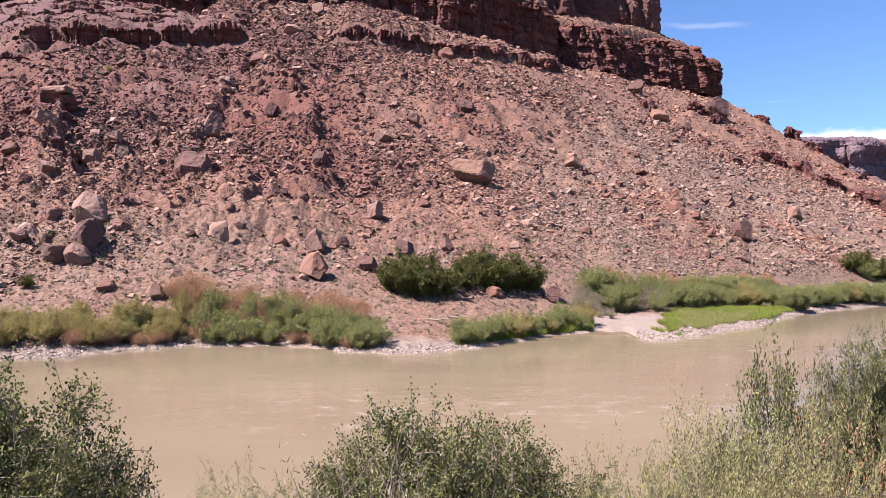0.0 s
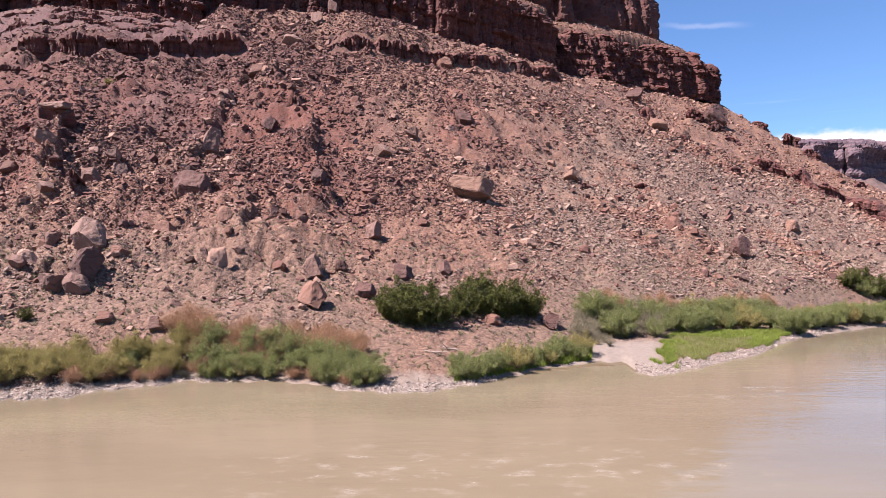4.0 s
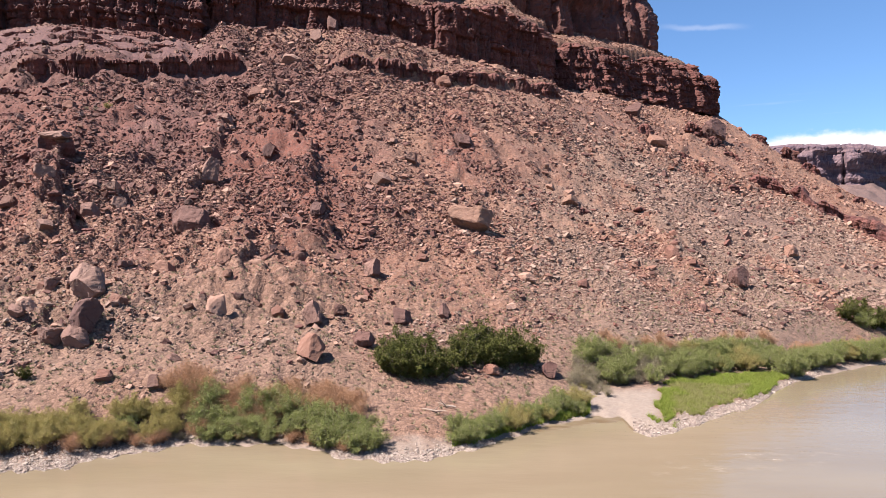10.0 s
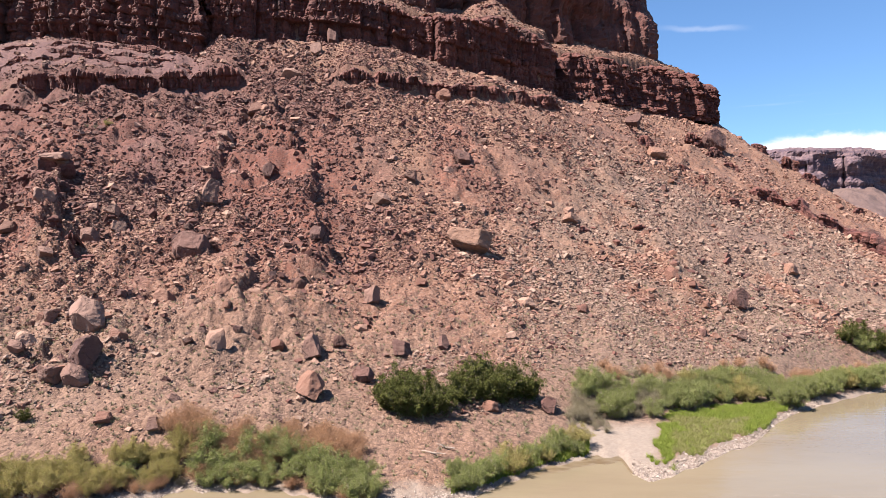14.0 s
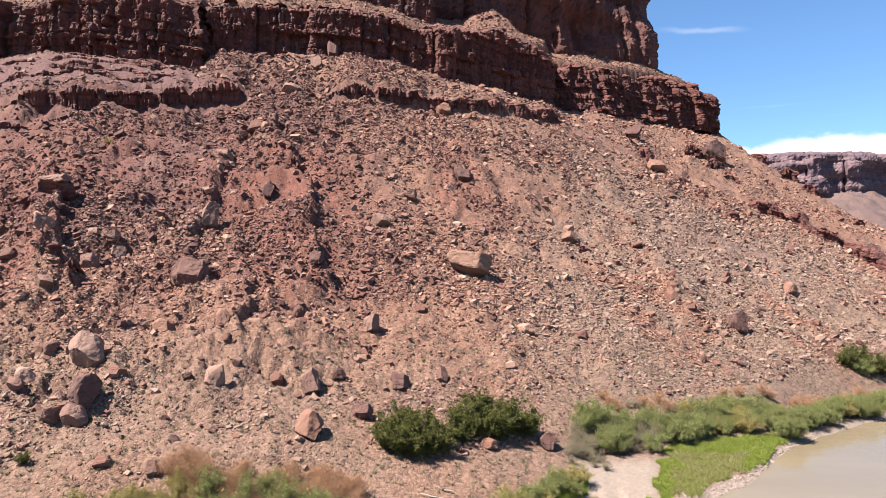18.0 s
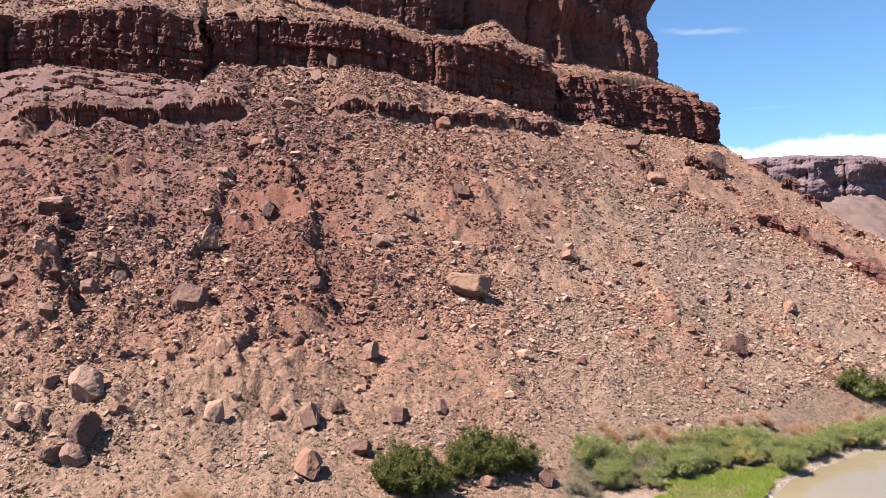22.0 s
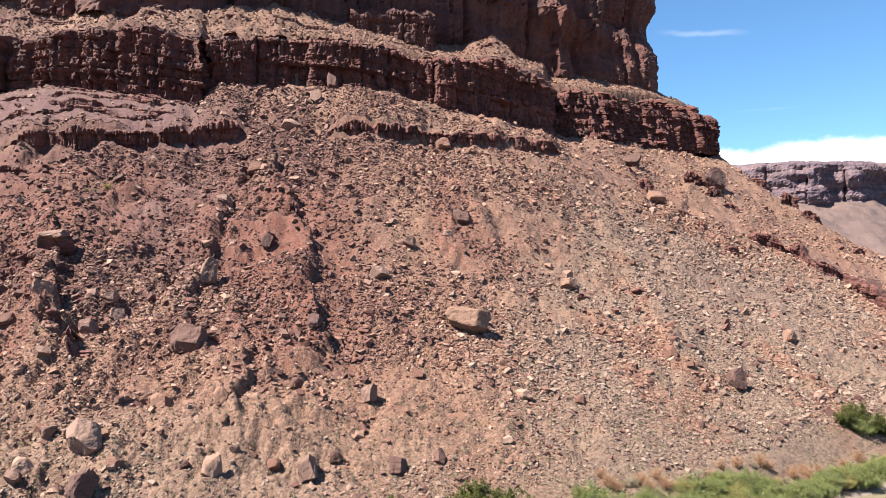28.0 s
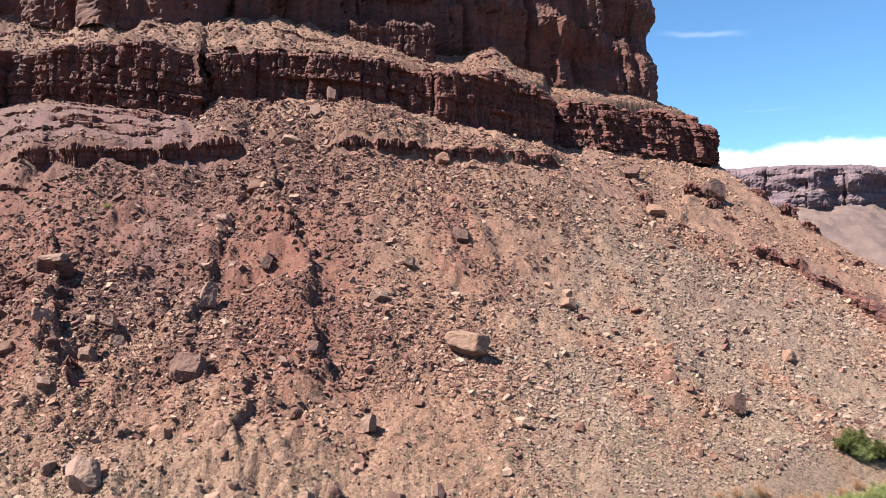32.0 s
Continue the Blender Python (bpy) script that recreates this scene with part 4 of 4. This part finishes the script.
LEAF_YELLOW = foliage_material("yellow_green_leaf", [(0.275, 0.240, 0.082), (0.340, 0.295, 0.110), (0.205, 0.190, 0.064), (0.300, 0.225, 0.115)])
LEAF_GREEN = foliage_material("willow_leaf", [(0.155, 0.185, 0.054), (0.230, 0.250, 0.092), (0.105, 0.125, 0.036), (0.260, 0.255, 0.130)])
LEAF_DRY = foliage_material("dry_twig", [(0.340, 0.180, 0.095), (0.420, 0.260, 0.155), (0.270, 0.140, 0.080), (0.370, 0.250, 0.165)], 0.8, 0.25)
LEAF_GREY = foliage_material("grey_sage", [(0.190, 0.168, 0.100), (0.250, 0.218, 0.142), (0.130, 0.116, 0.070)], 0.8, 0.15)
LEAF_JUNIPER = foliage_material("juniper_leaf", [(0.062, 0.070, 0.018), (0.092, 0.098, 0.028), (0.042, 0.048, 0.014), (0.120, 0.120, 0.040)], 0.6, 0.15)
LEAF_GRASS = foliage_material("green_grass", [(0.155, 0.210, 0.030), (0.205, 0.252, 0.050), (0.118, 0.165, 0.028), (0.255, 0.255, 0.085)])
LEAF_STRAW = foliage_material("straw_grass", [(0.215, 0.205, 0.080), (0.260, 0.235, 0.110), (0.170, 0.180, 0.060)])
LEAF_BROAD = foliage_material("broad_leaf", [(0.070, 0.082, 0.026), (0.110, 0.120, 0.042), (0.165, 0.168, 0.075), (0.044, 0.052, 0.018), (0.190, 0.195, 0.085)], 0.6, 0.2)
LEAF_RABBIT = foliage_material("rabbitbrush_leaf", [(0.235, 0.228, 0.095), (0.290, 0.272, 0.130), (0.165, 0.168, 0.062), (0.320, 0.285, 0.165)], 0.7, 0.3)
BARK = bark_material("grey_bark", (0.16, 0.12, 0.095), (0.24, 0.195, 0.16))
BARK_RED = bark_material("red_bark", (0.14, 0.075, 0.05), (0.21, 0.13, 0.095))


def tube(path, r0, r1, sides=4):
    """A tapered branch along a path (n, 3)."""
    n = len(path)
    t = np.gradient(path, axis=0)
    t /= np.linalg.norm(t, axis=1)[:, None] + 1e-9
    a = np.cross(t, np.array([0.31, 0.17, 0.93]))
    a /= np.linalg.norm(a, axis=1)[:, None] + 1e-9
    b = np.cross(t, a)
    r = np.linspace(r0, r1, n)[:, None]
    ring = [path + r * (a * math.cos(w) + b * math.sin(w)) for w in np.arange(sides) * 2 * math.pi / sides]
    v = np.stack(ring, 1).reshape(-1, 3)
    i, j = np.meshgrid(np.arange(n - 1), np.arange(sides), indexing="ij")
    q = np.stack([i * sides + j, i * sides + (j + 1) % sides, (i + 1) * sides + (j + 1) % sides, (i + 1) * sides + j], -1).reshape(-1, 4)
    return v, q


def shrub(name, seed, height, radius, stems, twigs, leaves, leaf, mats, label, category, upright=0.5, bare=0.25, side="crown", thick=0.03, tidy=0.0, twig=(0.10, 0.24), split=True):
    """A shrub as a thing: stems that fan out from the root and fork into twigs, and leaves along the twigs."""
    r = np.random.default_rng(seed)
    sv, sf, base = [], [], 0
    tips, dirs = [], []
    for s in range(stems):
        az, out = r.uniform(0, 6.283), radius * math.sqrt(r.uniform(0.02, 1.0))
        dome = math.sqrt(max(0.08, 1 - (out / (radius * 1.12)) ** 2))
        hz = height * dome * r.uniform(0.72, 1.05)
        end = np.array([math.cos(az) * out, math.sin(az) * out, hz])
        k = np.linspace(0, 1, 6)[:, None]
        bow = np.concatenate([end[None, :2] * k ** (1 + upright), hz * k ** (1 - 0.25 * upright)], 1)
        bow[1:-1] += r.normal(0, 0.035 * height, (4, 3))
        bow[0, :2] += r.normal(0, 0.06 * radius, 2)
        v, q = tube(bow, thick * r.uniform(0.6, 1.2), thick * 0.25)
        sv.append(v); sf.append(q + base); base += len(v)
        for _ in range(twigs):
            f = r.uniform(bare, 1.0)
            at = np.array([np.interp(f, k[:, 0], bow[:, c]) for c in range(3)])
            d = np.array([math.cos(az), math.sin(az), 0]) * r.uniform(-0.2, 0.9) + r.normal(0, 0.55, 3) + np.array([0, 0, 0.35 + 0.6 * upright])
            d /= np.linalg.norm(d)
            ln = height * r.uniform(*twig)
            mid = at + d * ln * 0.5 + r.normal(0, 0.02 * height, 3)
            tw = np.array([at, mid, at + d * ln])
            v, q = tube(tw[::2], thick * 0.28, thick * 0.10, 3)
            sv.append(v); sf.append(q + base); base += len(v)
            tips.append(tw); dirs.append(d)
    tips, dirs = np.array(tips), np.array(dirs)
    pick = r.integers(0, len(tips), leaves)
    f = r.uniform(0.1, 1.08, leaves)[:, None]
    p = np.where(f < 0.5, tips[pick, 0] + (tips[pick, 1] - tips[pick, 0]) * f * 2, tips[pick, 1] + (tips[pick, 2] - tips[pick, 1]) * (f * 2 - 1))
    p = p + r.normal(0, leaf[0] * (0.9 - 0.7 * tidy), (leaves, 3))
    d = dirs[pick] * (0.2 + upright * upright) + r.normal(0, 0.6, (leaves, 3))
    d /= np.linalg.norm(d, axis=1)[:, None]
    w = np.cross(d, r.normal(0, 1, (leaves, 3)))
    w /= np.linalg.norm(w, axis=1)[:, None]
    up = np.cross(w, d)
    ll = leaf[0] * r.uniform(0.6, 1.3, leaves)[:, None]
    lw = leaf[1] * r.uniform(0.7, 1.3, leaves)[:, None]
    a, b = p, p + d * ll
    c1 = p + d * ll * 0.55 + w * lw * 0.5 + up * lw * 0.16
    c2 = p + d * ll * 0.55 - w * lw * 0.5 + up * lw * 0.16
    if split:
        lv = np.stack([a - w * lw * 0.5, a + w * lw * 0.5, b], 1).reshape(-1, 3)
        lf = np.arange(leaves * 3).reshape(-1, 3)
    else:
        lv = np.stack([a, c1, b, c2], 1).reshape(-1, 3)
        i4 = (np.arange(leaves) * 4)[:, None]
        lf = np.concatenate([np.stack([i4 + 0, i4 + 1, i4 + 2], 1)[:, :, 0], np.stack([i4 + 0, i4 + 2, i4 + 3], 1)[:, :, 0]], 0)
    root = new(name)
    root.empty_display_size = 0.2
    tagged(root, label, category)
    part_stems = new("woody_frame", mesh_from("woody_frame", np.concatenate(sv), np.concatenate(sf), mats[1], False))
    part_leaves = new(side, mesh_from(side, lv, lf, mats[0]))
    part_stems.parent = part_leaves.parent = root
    return root


def plant(kinds, x, y, scale, group, z=None, squash=1.0):
    """Stand one of the kinds at a place on the ground. The first use moves the original, later ones copy it."""
    k = kinds[int(rng.integers(0, len(kinds)))]
    if z is None:
        z = float(height_at(np.array([x]), np.array([y]))[0])
    m = Matrix.LocRotScale((x, y, z - 0.06), Euler((0, 0, float(rng.uniform(0, 6.28)))), (scale * squash, scale * squash, scale))
    if k not in USED:
        USED.add(k)
        k.matrix_basis = m
        return tagged(k, group=group)
    c = k.copy()
    scene.collection.objects.link(c)
    c.matrix_basis = m
    for child in k.children:
        d = child.copy()
        scene.collection.objects.link(d)
        d.parent = c
    return tagged(c, group=group)


USED = set()
YELLOW = [shrub("tamarisk", 10 + i, 2.5, 1.7, 26, 8, 6200, (0.125, 0.050), (LEAF_YELLOW, BARK_RED), "feathery yellow-green tamarisk shrub on the riverbank", "shrub", 0.7, 0.35) for i in range(3)]
WILLOW = [shrub("willow", 20 + i, 2.7, 1.7, 24, 9, 7000, (0.12, 0.060), (LEAF_GREEN, BARK), "bushy grey-green willow shrub at the water's edge", "shrub", 0.4, 0.25) for i in range(3)]
DRY = [shrub("dry_tamarisk", 30 + i, 2.3, 1.5, 34, 9, 3200, (0.25, 0.028), (LEAF_DRY, BARK_RED), "dead red-brown tamarisk with fine bare twigs", "shrub", 0.9, 0.25, "dry_crown", 0.025) for i in range(3)]
GREYS = [shrub("sagebrush", 40 + i, 1.5, 1.2, 22, 7, 1500, (0.14, 0.035), (LEAF_GREY, BARK), "grey-green dusty sagebrush on dry ground", "shrub", 0.6, 0.2) for i in range(2)]
JUNIPER = [shrub("juniper", 50 + i, 3.1, 2.0, 28, 10, 9000, (0.15, 0.10), (LEAF_JUNIPER, BARK), "dense dark green juniper on the slope's foot", "shrub", 0.3, 0.12, tidy=0.4) for i in range(3)]


def shore_y(u):
    return float(along(SHORE, np.array([u]))[0])


for i in range(48):                                  # yellow-green row at the left
    u = -0.70 + 0.335 * (i + 0.5) / 48 + float(rng.normal(0, 0.006))
    y = shore_y(u) + 0.9 + 1.5 * float(smooth(-0.42, -0.58, u)) + float(rng.uniform(0, 3.6))
    plant(YELLOW + WILLOW[:1] * (i % 7 == 0), u * y, y, float(rng.uniform(0.62, 0.90)), "shrubs on the far bank")
for i in range(22):                                  # brown brush in front of it
    u = -0.55 + 0.30 * (i + 0.5) / 22
    y = shore_y(u) + 0.8 + 1.1 * float(smooth(-0.42, -0.58, u)) + float(rng.uniform(0, 1.2))
    plant(DRY + GREYS, u * y, y, float(rng.uniform(0.45, 0.75)), "shrubs on the far bank")
for i in range(34):                                  # green clump over the water
    u = -0.365 + 0.275 * (i + 0.5) / 34 + float(rng.normal(0, 0.006))
    y = shore_y(u) + float(rng.uniform(0.0, 4.6))
    plant(WILLOW, u * y, y, float(rng.uniform(0.68, 1.12)) * (0.8 if u > -0.15 else 1.0), "shrubs on the far bank")
for i in range(10):
    u = -0.36 + 0.26 * (i + 0.5) / 10
    y = shore_y(u) + float(rng.uniform(0.8, 1.8))
    plant(DRY + GREYS, u * y, y, float(rng.uniform(0.4, 0.6)), "shrubs on the far bank")
for i in range(40):                                  # dead tamarisk behind
    u = -0.39 + 0.275 * (i + 0.5) / 40 + float(rng.normal(0, 0.006))
    y = float(rng.uniform(60, 64))
    plant(DRY, u * y, y, float(rng.uniform(0.68, 0.98)), "dead tamarisk behind the willows")
for x, y, s in ((-5.6, 70.6, 1.0), (-4.0, 69.6, 1.15), (-4.2, 72.2, 1.2), (-1.9, 69.4, 1.2), (-2.0, 72.0, 1.25), (0.0, 70.6, 1.1), (2.2, 73.6, 1.05), (3.2, 76.2, 1.2), (4.6, 74.8, 1.15), (5.6, 77.4, 1.3), (7.0, 75.4, 1.25), (8.6, 77.0, 1.25), (10.2, 77.2, 1.0)):
    plant(JUNIPER, x, y, s, "junipers")
plant(JUNIPER, -38.2, 62.8, 0.42, "junipers")
for x, y, s in ((70.8, 118.4, 1.05), (73.2, 117.6, 1.2), (75.6, 118.8, 1.25), (78.2, 119.6, 1.1), (74.0, 120.4, 1.2)):
    plant(JUNIPER[:1] + WILLOW[:1], x, y, s, "junipers")
for i in range(22):                                  # low green fringe on the inlet
    u = 0.015 + 0.20 * (i + 0.5) / 22
    y = shore_y(u) + float(rng.uniform(1.0, 4.2))
    plant(WILLOW + YELLOW[:1], u * y, y, float(rng.uniform(0.55, 0.88)), "shrubs on the far bank")
for i in range(130):                                 # thicket behind the spit and on down the bank
    u = 0.195 + 0.50 * (i + 0.5) / 130 + float(rng.normal(0, 0.005))
    front = max(75 + (u - 0.2) * 48, shore_y(u) + 2.0) if u < 0.5 else shore_y(u) + 0.9
    y = front + float(rng.uniform(0, 7.5))
    kinds = WILLOW + WILLOW + YELLOW[:1] if u > 0.33 else GREYS + GREYS + WILLOW[:2]
    plant(kinds, u * y, y, float(rng.uniform(0.72, 1.05)) * (1.25 if kinds[0] in GREYS else 1.12), "thicket on the far bank")
for i in range(30):                                  # sagebrush and willow between the junipers and the spit
    u = 0.185 + 0.13 * float(rng.random())
    y = float(rng.uniform(73.0, 79.0)) if u < 0.25 else float(rng.uniform(78.6, 83.0))
    plant(GREYS + GREYS + WILLOW[:1], u * y, y, float(rng.uniform(0.55, 1.0)), "thicket on the far bank")
for i in range(40):                                  # dry brush at the thicket's back
    u = 0.20 + 0.47 * (i + 0.5) / 40
    y = max(75 + (u - 0.2) * 48, shore_y(u) + 2.0) + float(rng.uniform(8, 12.5))
    plant(DRY + GREYS, u * y, y, float(rng.uniform(0.6, 0.95)), "dry brush behind the thicket")
for x, y in ((-95, 171), (-90.5, 171.5), (-82, 158), (-80, 158), (-77.5, 159)):
    plant(YELLOW[:1] + GREYS, x, y, 0.7, "shrubs on the slope")


def tufts(name, x, y, z, tall, blades, mat, label, spread_out=0.5, width=0.03):
    """Grass or low brush as one mesh: bunches of pointed blades."""
    n = len(x) * blades
    px, py, pz = np.repeat(x, blades), np.repeat(y, blades), np.repeat(z, blades)
    h = np.repeat(tall, blades) * rng.uniform(0.55, 1.15, n)
    a = rng.uniform(0, 6.283, n)
    lean = rng.uniform(0.05, spread_out, n) * h
    foot = np.stack([px + rng.normal(0, 0.12, n) * h, py + rng.normal(0, 0.12, n) * h, pz - 0.03], -1)
    tip = foot + np.stack([np.cos(a) * lean, np.sin(a) * lean, h], -1)
    b = rng.uniform(0, 6.283, n)
    wd = np.stack([np.cos(b), np.sin(b), 0 * b], -1) * (width * rng.uniform(0.7, 1.4, n))[:, None]
    v = np.stack([foot - wd, foot + wd, tip], 1).reshape(-1, 3)
    ob = new(name, mesh_from(name, v, np.arange(n * 3).reshape(-1, 3), mat))
    return tagged(ob, label, "plants", kind="stuff")


# bright grass on the spit, straw-coloured in its middle
gu, gy = rng.uniform(0.30, 0.51, 26000), rng.uniform(61, 88, 26000)
rag = fbm(gu * 75, gy * 0.45, 3, 711, 0.6)
inside = (gy > along(SHORE, gu) + 2.9 + 1.6 * rag) & (gy < 78.5 + (gu - 0.3) * 48 + 1.2 * rag) & (gu > 0.322 + 0.014 * rag)
gu, gy, rag = gu[inside], gy[inside], rag[inside]
pale = (np.abs(gu - 0.40) < 0.05 + 0.02 * rag) & (gy < 79 + 0.8 * rag) & (rng.random(len(gu)) < 0.85)
for on, mat, tall, label in ((~pale, LEAF_GRASS, 0.36, "bright green grass on the gravel spit"), (pale, LEAF_STRAW, 0.30, "straw-coloured grass in the middle of the spit")):
    a, b = gu[on], gy[on]
    tufts("grass", a * b, b, height_at(a * b, b), tall * rng.uniform(0.5, 1.4, len(a)), 12, mat, label, 1.6, 0.022)
for u0, u1, n in ((0.02, 0.22, 2600),):
    gu = rng.uniform(u0, u1, n)
    gy = along(SHORE, gu) + rng.uniform(1.0, 5.0, n)
    tufts("grass", gu * gy, gy, height_at(gu * gy, gy), rng.uniform(0.3, 0.7, n), 6, LEAF_GRASS, "green grass along the water's edge", 0.6, 0.035)
# small grey desert brush over the lower slope and the bank
x, y = spread(11000, -0.70, 0.70, 56, 145)
u = x / y
keep = (y > along(SHORE, u) + 5) & ~((u > 0.14) & (u < 0.36) & (y < 79)) & (rng.random(len(x)) < (1 - smooth(8, 48, y - along(TOE, u))) * 0.8 + 0.04)
x, y = x[keep], y[keep]
tufts("desert_brush", x, y, height_at(x, y), rng.uniform(0.20, 0.46, len(x)), 16, LEAF_GREY, "small grey-brown desert brush dotted over the slope", 1.4, 0.035)


# ---- shrubs on the near bank ----
BROAD = [shrub("broadleaf_shrub", 60 + i, 2.1, 1.15, 70, 22, 40000, (0.038, 0.021), (LEAF_BROAD, BARK), "dark green broad-leaved shrub with grey twigs", "shrub", 0.35, 0.42, thick=0.014, tidy=0.3, twig=(0.07, 0.17), split=False) for i in range(2)]
RABBIT = [shrub("rabbitbrush", 70 + i, 1.7, 0.75, 130, 22, 100000, (0.0115, 0.0056), (LEAF_RABBIT, LEAF_GREY), "pale yellow-green rabbitbrush with fine twiggy leaves", "shrub", 0.65, 0.60, thick=0.0035, tidy=0.2, twig=(0.05, 0.12)) for i in range(2)]
RUSTY = [shrub("dead_rabbitbrush", 90, 1.6, 0.5, 70, 18, 26000, (0.016, 0.005), (LEAF_DRY, BARK_RED), "rust-brown dead rabbitbrush among green ones", "shrub", 0.65, 0.15, "dry_crown", 0.0035, 0.2, (0.05, 0.12))]
TWIGGY = [shrub("dry_shrub", 80, 1.3, 0.5, 80, 18, 16000, (0.03, 0.005), (LEAF_GREY, BARK), "leafless grey dry shrub", "shrub", 0.8, 0.1, "dry_crown", 0.007)]


def near_z(x, y):
    return float(near_height(np.array([x]), np.array([y]))[0])


for kinds, x, y, top in ((BROAD, -3.25, 5.1, 6.95), (BROAD, -2.8, 5.2, 6.4), (BROAD, -3.9, 5.3, 7.1), (BROAD, -1.85, 5.3, 5.85),
                         (BROAD, -0.15, 5.2, 6.72), (BROAD, 0.45, 5.5, 6.5), (BROAD, -0.6, 5.6, 6.4), (BROAD, 1.0, 5.4, 6.15),
                         (BROAD, 1.99, 4.1, 7.28), (BROAD, 5.1, 8.5, 6.72), (BROAD, 5.75, 8.6, 6.98), (BROAD, 6.5, 8.8, 7.0), (BROAD, 5.5, 8.0, 6.2)):
    z = near_z(x, y)
    plant(kinds, x, y, (top - z) / 2.1, "shrubs on the near bank", z, 0.44 if y > 7 else 0.32 if x > 1.5 else 0.8)
for x, y, top in ((0.86, 2.56, 7.18), (1.05, 2.60, 7.26), (1.24, 2.64, 7.33), (1.38, 2.62, 7.30), (1.16, 2.45, 7.14), (0.98, 2.40, 7.06), (1.33, 2.44, 7.16), (0.66, 2.66, 7.06), (0.80, 2.45, 7.0)):
    z = near_z(x, y)
    plant(RABBIT, x, y, (top - z) / 1.7, "shrubs on the near bank", z, 0.48)
plant(RUSTY, 1.38, 2.5, (7.24 - near_z(1.38, 2.5)) / 1.6, "shrubs on the near bank", near_z(1.38, 2.5), 0.45)
plant(TWIGGY, -0.42, 3.4, (6.72 - near_z(-0.42, 3.4)) / 1.3, "shrubs on the near bank", near_z(-0.42, 3.4))
plant(RABBIT, -1.0, 3.6, (6.75 - near_z(-1.0, 3.6)) / 1.7, "shrubs on the near bank", near_z(-1.0, 3.6), 0.7)
plant(RABBIT, -1.3, 4.2, (6.5 - near_z(-1.3, 4.2)) / 1.7, "shrubs on the near bank", near_z(-1.3, 4.2), 0.7)
gx, gy = rng.uniform(-14, 14, 2500), rng.uniform(0.5, 12, 2500)
tufts("grass", gx, gy, near_height(gx, gy), rng.uniform(0.2, 0.5, 2500), 7, LEAF_GREY, "dry grass under the near shrubs", 0.7, 0.006)


# ---- driftwood on the far bank ----
for x, y, turn, ln in ((-0.6, 62.5, -35, 3.0), (0.6, 64.0, 160, 1.8), (-46, 70, 20, 2.4)):
    z = float(height_at(np.array([x]), np.array([y]))[0])
    k = np.linspace(0, 1, 7)
    path = np.stack([(k - 0.5) * ln, 0.12 * np.sin(k * 5), 0.22 + 0.25 * k + 0.05 * np.sin(k * 9)], -1)
    v, q = tube(path, 0.11, 0.04, 6)
    v2, q2 = tube(np.array([path[3], path[3] + (0.25, 0.3, 0.35), path[3] + (0.6, 0.45, 0.8)]), 0.05, 0.015, 5)
    log = new("driftwood", mesh_from("driftwood", np.concatenate([v, v2]), np.concatenate([q, q2 + len(v)]), BARK, False))
    log.location, log.rotation_euler = (x, y, z - 0.15), (0, 0, radians(turn))
    tagged(log, "weathered grey driftwood branch lying on the bank", "driftwood")
